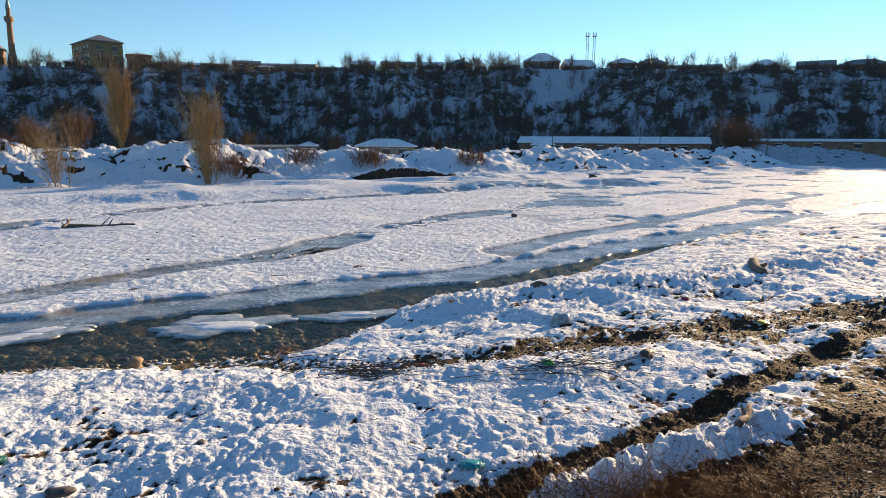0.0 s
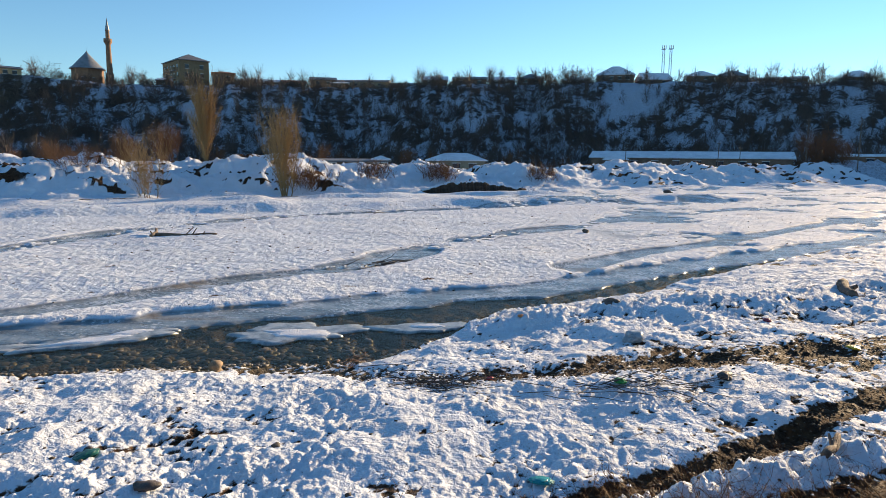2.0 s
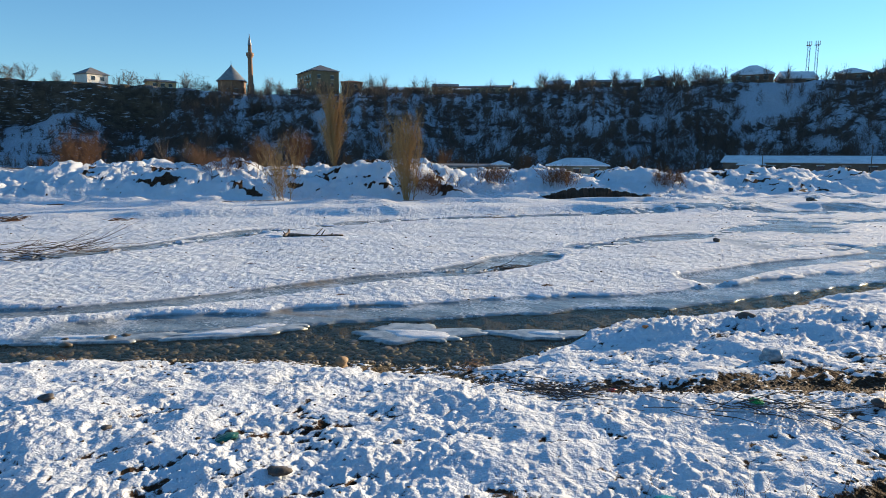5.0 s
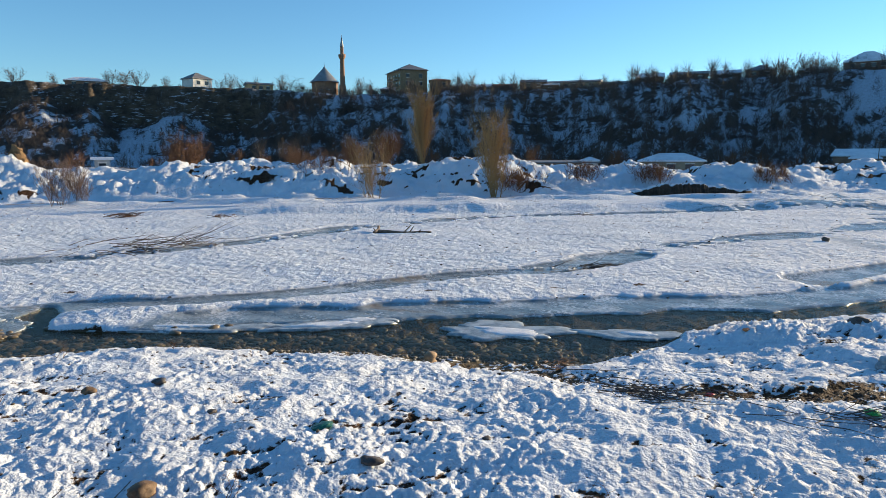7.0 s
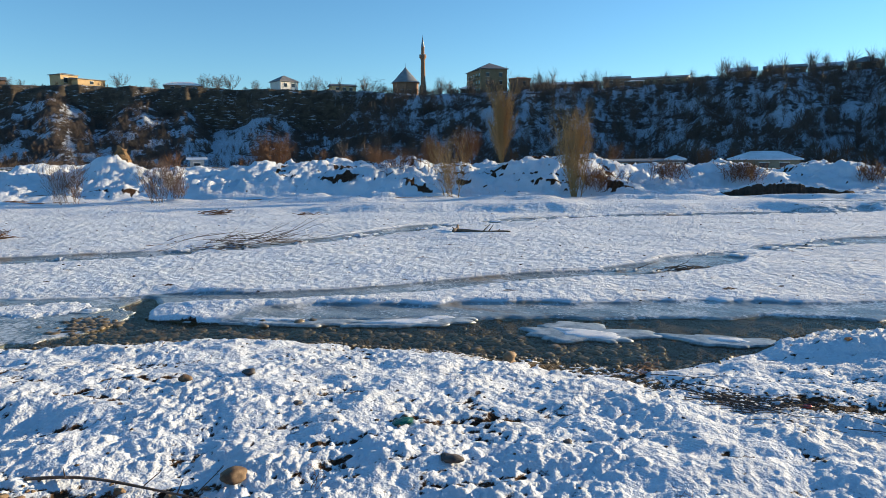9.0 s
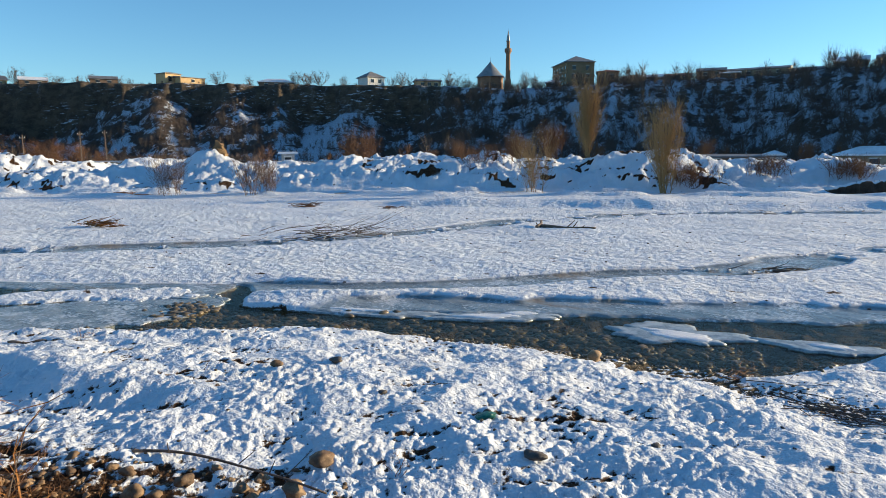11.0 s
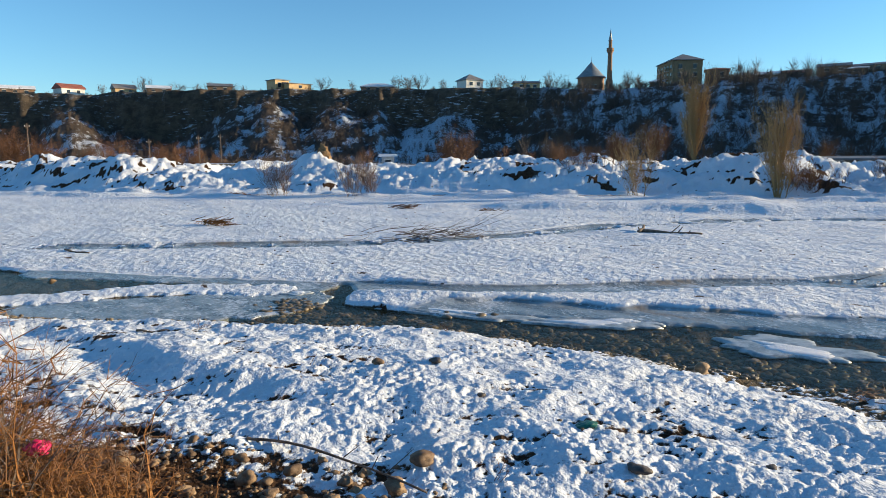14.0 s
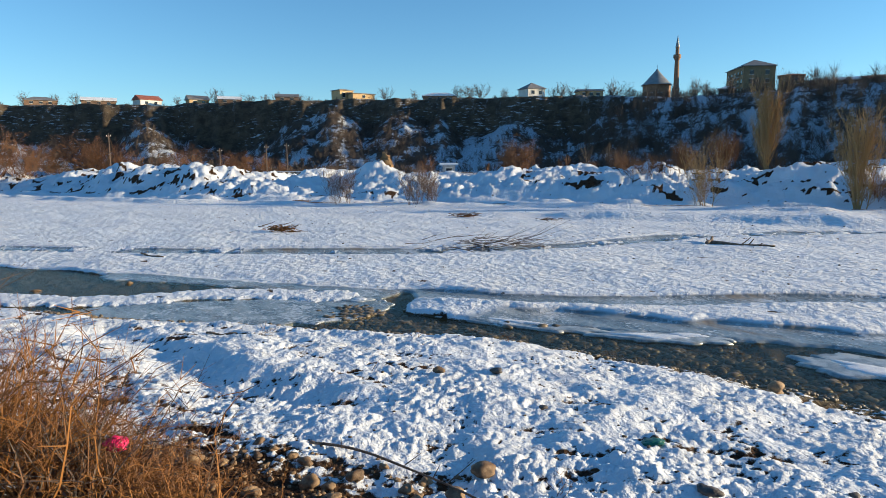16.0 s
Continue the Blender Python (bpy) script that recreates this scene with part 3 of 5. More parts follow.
def rock_mesh(seed, flat=0.6, fine=2, rough=0.25):
    bm = bmesh.new()
    bmesh.ops.create_icosphere(bm, subdivisions=fine, radius=1.0)
    off = Vector((seed * 7.3, seed * 3.1, seed * 1.7))
    for v in bm.verts:
        n = noise.noise(v.co * 0.9 + off) * rough * 1.6 + noise.noise(v.co * 2.6 + off) * rough * 0.5
        v.co *= 1 + n
        v.co.z *= flat
        v.co.x *= 1.15 + 0.2 * math.sin(seed)
    return bm


def rock(name, label, x, y, size, seed, material, flat=0.6, turn=0.0, sink=0.3, group="stones on the near bank", z=None):
    ob = smooth(part(name, rock_mesh(seed, flat, 3, 0.38), material))
    base = height(x, y) if z is None else z
    ob.matrix_basis = pose(x, y, base + size * flat * (1 - sink) * 0.8, 0, 0, turn) @ Matrix.Diagonal((size, size, size, 1))
    return tagged(ob, label, "stone", group)


def box(w, d, h, z=0.0, x=0.0, y=0.0, taper=0.0):
    bm = bmesh.new()
    bmesh.ops.create_cube(bm, size=1.0)
    for v in bm.verts:
        k = 1 - taper * (v.co.z + 0.5)
        v.co = Vector((v.co.x * w * k + x, v.co.y * d * k + y, (v.co.z + 0.5) * h + z))
    return bm


def roof_mesh(w, d, h, z, kind, over=0.45, slab=0.22):
    """A hipped, gabled or shed roof with eaves and thickness."""
    w, d = w + 2 * over, d + 2 * over
    inset = min(w, d) * 0.5 if kind == "hip" else 0.0
    bm = bmesh.new()
    rx, ry = (max(w / 2 - inset, 0.02), 0.0) if w >= d else (0.0, max(d / 2 - inset, 0.02))
    corners = [(-w / 2, -d / 2), (w / 2, -d / 2), (w / 2, d / 2), (-w / 2, d / 2)]
    low = [bm.verts.new((x, y, z - slab)) for x, y in corners]
    if kind == "shed":
        up = [bm.verts.new((x, y, z + (h if y > 0 else 0.0))) for x, y in corners]
        bm.faces.new(up)
    else:
        up = [bm.verts.new((x, y, z)) for x, y in corners]
        r0, r1 = bm.verts.new((-rx, -ry, z + h)), bm.verts.new((rx, ry, z + h))
        for f in (((up[0], up[1], r1, r0), (up[2], up[3], r0, r1), (up[1], up[2], r1), (up[3], up[0], r0)) if w >= d else
                  ((up[0], up[1], r0), (up[1], up[2], r1, r0), (up[2], up[3], r1), (up[3], up[0], r0, r1))):
            bm.faces.new(f)
    bm.faces.new(low[::-1])
    for k in range(4):
        bm.faces.new((low[k], low[(k + 1) % 4], up[(k + 1) % 4], up[k]))
    return bm


def window_part(x, y, z, w, h, parent, face="front"):
    """A pane in a proud frame with a sill."""
    deep, wide = (0.10, w) if face == "front" else (w, 0.10)
    pane = part("window", box(wide, deep, h, z, x, y), GLASS, parent)
    if face == "front":
        part("frame", box(w + 0.24, 0.06, 0.12, z + h, x, y - 0.04), WHITEWALL, pane)
        part("sill", box(w + 0.24, 0.12, 0.10, z - 0.10, x, y - 0.06), WHITEWALL, pane)
    return pane


def house(label, az, dist, w, d, wall_h, roof_h, kind, wall, roof, turn=0.0, windows=2, chimney=False, name="house", group="", sink=0.5):
    x, y = polar(az, dist)
    ob = empty(name, x, y, height(x, y) - sink, az + turn)
    part("wall", box(w, d, wall_h + sink), wall, ob)
    top = part("roof", roof_mesh(w, d, roof_h, wall_h + sink + 0.22, kind), roof, ob)
    for k in range(windows):
        window_part((k + 0.5) / windows * w * 0.86 - w * 0.43, -d / 2 - 0.03, sink + wall_h * 0.36, min(1.3, w / windows * 0.45), wall_h * 0.42, ob)
    if chimney:
        part("chimney", box(0.6, 0.6, 1.5, wall_h + sink + roof_h * 0.55, w * 0.18, d * 0.05), BROWNWALL, top)
    return tagged(ob, label, "house", group)


# ---- plateau: houses along the edge ----
def edge_d(az, back=7.0):
    return float(np.interp(az, TOP_AZ, TOP_D)) + back


G = "houses on the plateau edge"
house("low grey-roofed house far along the plateau edge", -32.0, edge_d(-32), 14, 8, 1.73, 2.0, "hip", BROWNWALL, ROOFGREY, group=G)
house("low house with a snowy sheet roof", -29.0, edge_d(-29), 11, 8, 1.58, 1.8, "gable", BROWNWALL, ROOFGREY, group=G)
house("small brown house beside a bare tree", -25.6, edge_d(-25.6), 9, 7, 1.73, 2.2, "hip", BROWNWALL, ROOFSNOW, group=G)
house("long low shed with a snowy roof", -20.4, edge_d(-20.4, 4), 18, 6, 1.15, 0.9, "gable", BROWNWALL, ROOFGREY, windows=3, group=G)
house("brown house with a dark ridged roof", -17.2, edge_d(-17.2), 10, 8, 2.02, 2.2, "hip", BROWNWALL, ROOFGREY, group=G, chimney=True)
house("low house with a partly snowy roof", -14.9, edge_d(-14.9), 9, 8, 1.87, 2.0, "hip", BROWNWALL, ROOFSNOW, group=G)
house("brown house with a snow-dusted hip roof and chimney", -11.3, edge_d(-11.3), 10, 8, 1.58, 2.6, "gable", BROWNWALL, ROOFSNOW, 24, group=G, chimney=True)
house("large brick house with a snow-covered hip roof", -8.3, edge_d(-8.3, 5), 12.5, 10, 2.45, 3.4, "hip", BROWNWALL, ROOFSNOW, windows=4, group=G)
house("low dark house under bare trees", -4.9, edge_d(-4.9), 8, 7, 1.58, 1.6, "hip", BROWNWALL, ROOFGREY, group=G)
house("dark house with a stepped grey roof", -1.3, edge_d(-1.3), 9, 8, 2.02, 2.0, "hip", BROWNWALL, ROOFGREY, group=G, chimney=True)
house("low house with a snow-covered roof", 1.2, edge_d(1.2), 9, 7, 1.58, 1.5, "gable", BROWNWALL, ROOFSNOW, group=G)
house("brown house with a flat-pitched grey roof", 3.9, edge_d(3.9), 12, 8, 2.3, 1.2, "gable", BROWNWALL, ROOFGREY, windows=3, group=G)
house("house with a bright snowy gable roof and chimneys", 6.9, edge_d(6.9), 9, 7, 1.87, 1.6, "gable", PLASTER, ROOFSNOW, group=G, chimney=True)
house("low shed with a grey roof among scrub", 9.6, edge_d(9.6), 9, 6, 1.3, 1.0, "gable", BROWNWALL, ROOFGREY, group=G)
house("long pale workshop with a low dark roof", 13.2, edge_d(13.2, 9), 21, 9, 2.16, 1.0, "gable", PLASTER, ROOFGREY, -8, windows=6, group=G)
house("grey house with a shallow dark roof", 16.4, edge_d(16.4, 5), 9, 8, 2.16, 1.2, "gable", BROWNWALL, ROOFGREY, group=G)
house("small shed with a snow-streaked roof", 15.0, edge_d(15.0, 2), 6, 5, 1.3, 0.9, "shed", BROWNWALL, ROOFSNOW, windows=1, group=G)
house("low house with a reddish roof", 18.8, edge_d(18.8), 8, 6, 1.3, 1.1, "gable", BROWNWALL, ROOFRED, group=G)
house("low shed with a snowy roof", 20.7, edge_d(20.7), 9, 6, 1.15, 1.0, "gable", BROWNWALL, ROOFSNOW, group=G)
house("low dark house with a hip roof", 22.6, edge_d(22.6), 7, 6, 1.37, 1.2, "hip", BROWNWALL, ROOFGREY, windows=1, group=G)
house("square brown annexe with a flat-pitched red roof", 24.4, edge_d(24.4, 6), 7.5, 8, 4.0, 0.9, "hip", BROWNWALL, ROOFRED, group=G)
house("low outbuilding with a snow-covered roof", 28.9, edge_d(28.9, 3), 5, 5, 1.6, 1.0, "hip", BROWNWALL, ROOFSNOW, windows=1, group=G)
house("ochre house on the cliff edge with scaffold-like porch", 39.6, edge_d(39.6, 5), 9, 6, 2.6, 0.8, "gable", YELLOW, ROOFGREY, 14, windows=3, group=G)
house("white-gabled house with a dark hip roof", 44.4, edge_d(44.4, 5), 7.5, 7, 3.0, 2.3, "hip", WHITEWALL, ROOFGREY, 32, group=G)
house("long house with a snowy roof behind bare trees", 52.3, edge_d(52.3, 8), 13, 7, 2.2, 1.4, "hip", BROWNWALL, ROOFSNOW, windows=3, group=G)
house("sunlit ochre house at the cliff edge", 60.6, edge_d(60.6, 4), 6.5, 6, 4.2, 0.7, "hip", YELLOW, ROOFGREY, 34, group=G)
house("sunlit ochre yard wall with a shed roof", 59.0, edge_d(59.0, 4), 10, 4, 2.4, 0.5, "shed", YELLOW, ROOFGREY, 30, windows=1, group=G)
house("low house with a grey roof in scrub", 65.2, edge_d(65.2), 9, 6, 2.0, 1.2, "gable", BROWNWALL, ROOFGREY, group=G)
house("reddish low house with a snowy roof", 69.8, edge_d(69.8), 9, 6, 1.8, 1.3, "gable", BROWNWALL, ROOFSNOW, group=G)
house("orange-walled house with a dark gable", 72.3, edge_d(72.3), 8, 6, 2.2, 1.8, "gable", YELLOW, ROOFGREY, 15, group=G)
house("white-gabled house with a red roof", 76.0, edge_d(76.0), 9, 7, 2.8, 1.9, "gable", WHITEWALL, ROOFRED, 25, group=G)
house("low snowy-roofed house at the far end", 79.4, edge_d(79.4), 13, 7, 2.2, 1.5, "gable", BROWNWALL, ROOFSNOW, windows=3, group=G)
house("dark low house at the far end", 83.2, edge_d(83.2), 12, 7, 2.2, 1.5, "hip", BROWNWALL, ROOFGREY, windows=3, group=G)


def apartment_block():
    x, y = polar(27.0, edge_d(27.0, 12))
    ob = empty("apartment_block", x, y, height(x, y) - 0.6, 27.0 + 20)
    w, d, h = 10.5, 17.0, 9.8
    part("wall", box(w, d, h, 0, 0, d / 2 - 5), TAN, ob, "greenish-beige rendered wall")
    part("roof", roof_mesh(w, d, 2.6, h + 0.22, "hip"), ROOFGREY, ob).location = (0, d / 2 - 5, 0)
    for floor in range(3):
        z = 1.4 + floor * 2.8
        for k in (-2.6, 2.6):
            window_part(k, -5.03, z, 1.3, 1.4, ob)
        for k in range(5):
            yy = -3.2 + k * 3.2
            window_part(-w / 2 - 0.03, yy, z, 1.4, 1.4, ob, "side")
            if k % 2:
                bal = part("balcony", box(1.2, 2.6, 1.0, z - 0.5, -w / 2 - 0.6, yy), PLASTER, ob)
                part("slab", box(1.3, 2.8, 0.12, z - 0.62, -w / 2 - 0.62, yy), WHITEWALL, bal)
    tagged(ob, "four-storey beige apartment block with a dark hip roof", "building")


apartment_block()


def mosque():
    x, y = polar(34.2, edge_d(34.2, 14))
    ob = empty("mosque", x, y, height(x, y) - 0.5, 34.2)
    low = 2.2
    bm = bmesh.new()
    bmesh.ops.create_cone(bm, cap_ends=True, segments=8, radius1=5.0, radius2=5.0, depth=4.2 + low, matrix=Matrix.Translation((0, 0, 2.1 + low / 2)))
    part("wall", bm, BRICK, ob)
    bm = bmesh.new()
    rings = [(5.7, 3.9), (5.5, 4.2), (4.5, 5.0), (3.4, 6.2), (2.4, 7.3), (1.4, 8.4), (0.6, 9.3), (0.12, 10.0)]
    last = None
    for rad, z in rings:
        now = [bm.verts.new((rad * math.cos(k * math.pi / 8), rad * math.sin(k * math.pi / 8), z + low)) for k in range(16)]
        if last:
            for k in range(16):
                bm.faces.new((last[k], last[(k + 1) % 16], now[(k + 1) % 16], now[k]))
        last = now
    bm.faces.new(last)
    dome = smooth(part("dome", bm, LEAD, ob, "grey pointed lead dome"))
    part("finial", prisms([((0, 0, 9.9 + low), (0, 0, 11.6 + low), 0.10, 0.03)]), STEEL, dome)
    for k in range(4):
        window_part((k - 1.5) * 1.1, -4.75, 1.5, 0.6, 1.6, ob)
    tagged(ob, "small mosque with a grey pointed dome", "mosque")


def minaret():
    x, y = polar(32.7, edge_d(32.7, 8))
    ob = empty("minaret", x, y, height(x, y) + 0.4)

    def shaft(name, rings, mat):
        bm, last = bmesh.new(), None
        for rad, z in rings:
            now = [bm.verts.new((rad * math.cos(k * math.pi / 6), rad * math.sin(k * math.pi / 6), z)) for k in range(12)]
            if last:
                for k in range(12):
                    bm.faces.new((last[k], last[(k + 1) % 12], now[(k + 1) % 12], now[k]))
            last = now
        bm.faces.new(last)
        return smooth(part(name, bm, mat, ob))

    shaft("base", [(1.25, -2), (1.25, 0), (1.25, 2.6), (0.98, 3.4)], BRICK)
    shaft("shaft", [(0.95, 3.3), (0.78, 12.4), (0.95, 12.8), (1.3, 13.4)], BRICK)
    balcony = shaft("balcony", [(1.35, 13.4), (1.35, 13.65), (1.32, 14.5), (1.2, 14.5), (1.2, 13.8)], BRICK)
    shaft("lantern", [(0.66, 13.6), (0.62, 17.0), (0.72, 17.2)], BRICK)
    spire = shaft("spire", [(0.74, 17.2), (0.36, 19.2), (0.06, 21.2)], LEAD)
    part("finial", prisms([((0, 0, 21.1), (0, 0, 21.9), 0.06, 0.02)]), STEEL, spire)
    tagged(ob, "slender brick minaret with one balcony and pointed spire", "minaret")


mosque(), minaret()


def mast(az):
    x, y = polar(az, 330)
    ob = empty("lattice_mast", x, y, height(x, y))
    h, w = 24.0, 0.6
    for sx, sy in ((-1, -1), (1, -1), (1, 1), (-1, 1)):
        part("leg", prisms([((sx * w, sy * w, 0), (sx * w * 0.7, sy * w * 0.7, h), 0.09, 0.07)]), STEEL, ob)
    rods = []
    for k in range(14):
        z0, z1, s = k * h / 14, (k + 1) * h / 14, 1 if k % 2 else -1
        rods += [((-s * w * 0.85, -w * 0.85, z0), (s * w * 0.85, -w * 0.85, z1), 0.05, 0.05), ((w * 0.85, -s * w * 0.85, z0), (w * 0.85, s * w * 0.85, z1), 0.05, 0.05)]
    part("brace", prisms(rods), STEEL, ob)
    part("platform", box(1.9, 1.9, 0.18, h - 0.3), STEEL, ob)
    for s in (-1, 0, 1):
        part("antenna", box(0.3, 0.16, 1.5, h - 0.1, s * 0.8, -0.8), WHITEWALL, ob)
    tagged(ob, "slim grey lattice mast with antennas on top", "mast", "masts behind the houses")


mast(-12.0), mast(-12.55)

# ---- plateau: bare trees ----
SKY = "bare trees on the plateau"
kinds = [tree("bare_tree", "dark leafless spreading tree on the plateau edge", *polar(-4.4, edge_d(-4.4, 8)), 11 + k, DARKTWIG, SKY, tall=t, lift=l, wide=w, stems=5, levels=2, kids=3, thick=0.014, bare=0.2, least=0.032, lean=0.34, foot=0.008)
         for k, (t, l, w) in enumerate(((7.4, 0.20, 0.75), (7.0, 0.14, 0.85), (8.2, 0.28, 0.60), (6.4, 0.12, 0.95)))]
for k, (az, size) in enumerate(((-3.4, 0.9), (-5.3, 0.9), (-23.2, 0.85), (-26.4, 0.55))):
    x, y = polar(az, edge_d(az, 9 + k))
    kinds[k].matrix_basis = pose(x, y, height(x, y)) @ Matrix.Diagonal((size, size, size, 1))
rng = random.Random(5)
for az, size in ((-4.3, 1.15), (-6.1, 1.0), (-2.9, 0.8), (-18.6, 0.55), (-30.8, 0.7), (-27.8, 0.55), (-21.6, 0.4), (4.9, 0.6), (2.2, 0.55), (11.3, 0.55), (9.0, 0.5), (16.9, 0.6), (22.9, 0.6), (21.9, 0.5), (31.2, 0.8), (30.6, 0.7), (31.8, 0.65),
                 (36.4, 0.7), (37.3, 1.15), (37.9, 0.8), (38.7, 0.8), (40.2, 0.75), (41.0, 0.7), (41.8, 0.9), (42.6, 0.7), (46.7, 0.7), (47.6, 0.6), (48.7, 1.0), (49.7, 1.05), (50.7, 0.95), (51.5, 0.7), (54.4, 0.75), (55.3, 0.7), (56.9, 0.95),
                 (58.2, 0.6), (62.6, 0.6), (63.4, 0.55), (64.2, 0.65), (66.0, 0.7), (66.9, 0.6), (68.3, 0.75), (70.9, 1.0), (73.8, 0.6), (74.9, 0.6), (77.6, 0.75), (81.0, 0.8), (82.3, 0.7), (84.2, 0.9), (85.8, 0.8)):
    x, y = polar(az, edge_d(az, rng.uniform(5, 14)))
    set_at(kinds[rng.randrange(4)], x, y, size * 0.92 * rng.uniform(0.9, 1.1) * float(np.interp(az, [60, 85], [1.0, 1.25])), rng.uniform(0, 360))


# ---- hillside scrub: far too many stems to count ----
def scrub(name, label, count, seed, az_range, d_range, tall, material, dense=34, keep=None):
    rs = np.random.RandomState(seed)
    az, d = rs.uniform(*az_range, count), rs.uniform(*d_range, count)
    top = np.interp(az, TOP_AZ, TOP_D)
    r = top + d
    x, y = -r * np.sin(np.radians(az)), r * np.cos(np.radians(az))
    z, snow, rocky, _ = terrain(x, y)
    ok = rs.rand(count) < np.clip(1.15 - 1.25 * snow, 0.06, 1) * (1 - 0.8 * rocky)
    if keep:
        ok &= keep(az, d, rs)
    x, y, z = x[ok], y[ok], z[ok]
    n = len(x)
    h = rs.uniform(*tall, n)
    base = np.repeat(np.stack([x, y, z - 0.2], -1), dense, 0)
    hh = np.repeat(h, dense)[:, None]
    u = rs.rand(n * dense, 1) ** 0.8
    ang, out = rs.rand(n * dense, 1) * 2 * np.pi, rs.rand(n * dense, 1) ** 0.7
    foot = base + np.concatenate([0.10 * hh * out * np.cos(ang), 0.10 * hh * out * np.sin(ang), hh * u * 0.55], 1)
    tip = base + np.concatenate([0.42 * hh * out * np.cos(ang), 0.42 * hh * out * np.sin(ang), hh * (0.35 + 0.65 * u) * (1.05 - 0.35 * out ** 2)], 1)
    way = tip - foot
    across = np.cross(way, rs.randn(n * dense, 3))
    across *= (0.012 * hh ** 0.6 + 0.010) / (np.linalg.norm(across, axis=1)[:, None] + 1e-9)
    verts = np.stack([foot - across, foot + across, tip], 1).reshape(-1, 3)
    me = bpy.data.meshes.new(name)
    me.vertices.add(len(verts))
    me.vertices.foreach_set("co", verts.astype(np.float32).ravel())
    me.loops.add(len(verts))
    me.loops.foreach_set("vertex_index", np.arange(len(verts), dtype=np.int32))
    me.polygons.add(len(verts) // 3)
    me.polygons.foreach_set("loop_start", np.arange(0, len(verts), 3, dtype=np.int32))
    me.update(calc_edges=True)
    me.materials.append(material)
    return tagged(new(name, me), label, "scrub", kind="stuff")


scrub("hillside_scrub", "dense dark leafless scrub covering the valley side", 18000, 3, (-40, 36), (-86, 6), (1.5, 3.7), DARKTWIG, 28)
scrub("hillside_trees", "thin dark leafless trees standing in the scrub", 1100, 5, (-40, 40), (-84, 2), (5.5, 8.5), DARKTWIG, 70)
scrub("cliff_scrub", "dark leafless scrub on and under the cliffs", 9000, 4, (34, 95), (-70, -8), (1.4, 3.8), DARKTWIG, 32)
scrub("plateau_scrub", "low leafless bushes along the plateau edge", 800, 6, (-40, 95), (-3, 10), (0.8, 2.0), DARKTWIG, 46)
scrub("foot_thicket", "brown leafless thicket at the foot of the slope", 420, 8, (-36, 60), (-108, -84), (3.0, 6.0), RUSTTWIG, 70)


# ---- valley floor beyond the far bank ----
V = "buildings under the slope"
house("low hut with a snow-covered hip roof", 5.0, 118, 10.0, 6, 1.9, 1.2, "hip", PLASTER, ROOFSNOW, windows=3, group=V, sink=1.2)
house("long low shed with a snow-covered roof", -14.3, 152, 40, 9, 2.4, 1.3, "gable", BROWNWALL, ROOFSNOW, -2, windows=8, group=V)
house("small gabled porch in front of the shed", -8.6, 144, 4.5, 4, 2.0, 1.2, "hip", BROWNWALL, ROOFSNOW, windows=1, group=V)
house("open-sided shed with a flat snowy roof", -29.6, 166, 26, 8, 2.2, 0.4, "shed", BROWNWALL, ROOFSNOW, windows=3, group=V, sink=2.2)
house("low brown block wall shed with snow along its top", 14.9, 118, 16, 5, 1.2, 0.3, "shed", BROWNWALL, ROOFGREY, windows=4, group=V, sink=1.7)
house("small whitewashed hut with a snowy roof", 11.6, 117, 2.6, 3, 2.2, 0.6, "hip", WHITEWALL, ROOFSNOW, windows=1, group=V)
house("grey concrete kiosk standing in snow", 51.7, 96, 1.8, 2.0, 2.0, 0.1, "shed", STEEL, ROOFSNOW, windows=1, group=V, sink=1.0)


def yard_wall():
    (ax, ay), (bx, by) = polar(67.5, 112), polar(56.5, 106)
    turn = math.degrees(math.atan2(by - ay, bx - ax))
    ob = empty("yard_wall", ax, ay, min(height(ax, ay), height(bx, by)) - 0.3, turn)
    long = math.hypot(bx - ax, by - ay)
    n = 9
    for k in range(n):
        part("panel", box(long / n - 0.12, 0.22, 2.2, 0, (k + 0.5) * long / n, 0), PLASTER, ob)
        part("post", box(0.3, 0.34, 2.4, 0, k * long / n, 0), PLASTER, ob)
    part("coping", box(long, 0.42, 0.12, 2.42, long / 2, 0), ROOFSNOW, ob, "coping under a line of snow")
    tagged(ob, "long pale concrete panel wall capped with snow", "wall")


yard_wall()


def utility_pole(az, dist, tall=6.5):
    x, y = polar(az, dist)
    ob = empty("utility_pole", x, y, height(x, y) - 0.3, az)
    part("pole", prisms([((0, 0, 0), (0, 0, tall), 0.10, 0.07)]), WOOD, ob)
    arm = part("crossarm", box(0.7, 0.09, 0.09, tall - 0.5), WOOD, ob)
    for k in (-0.28, 0.28):
        part("insulator", box(0.07, 0.07, 0.15, tall - 0.41, k), WHITEWALL, arm)
    tagged(ob, "weathered timber utility pole with a short crossarm", "pole", "poles beyond the far bank")


for az, dist, tall in ((67.2, 104, 4.6), (79.0, 112, 4.4), (70.9, 108, 3.6), (-9.4, 140, 4.6), (-16.6, 140, 4.8), (-18.2, 140, 3.8), (-22.8, 130, 7.2), (-26.2, 128, 7.4), (65.5, 112, 5.4)):
    utility_pole(az, dist, tall + 1.4)

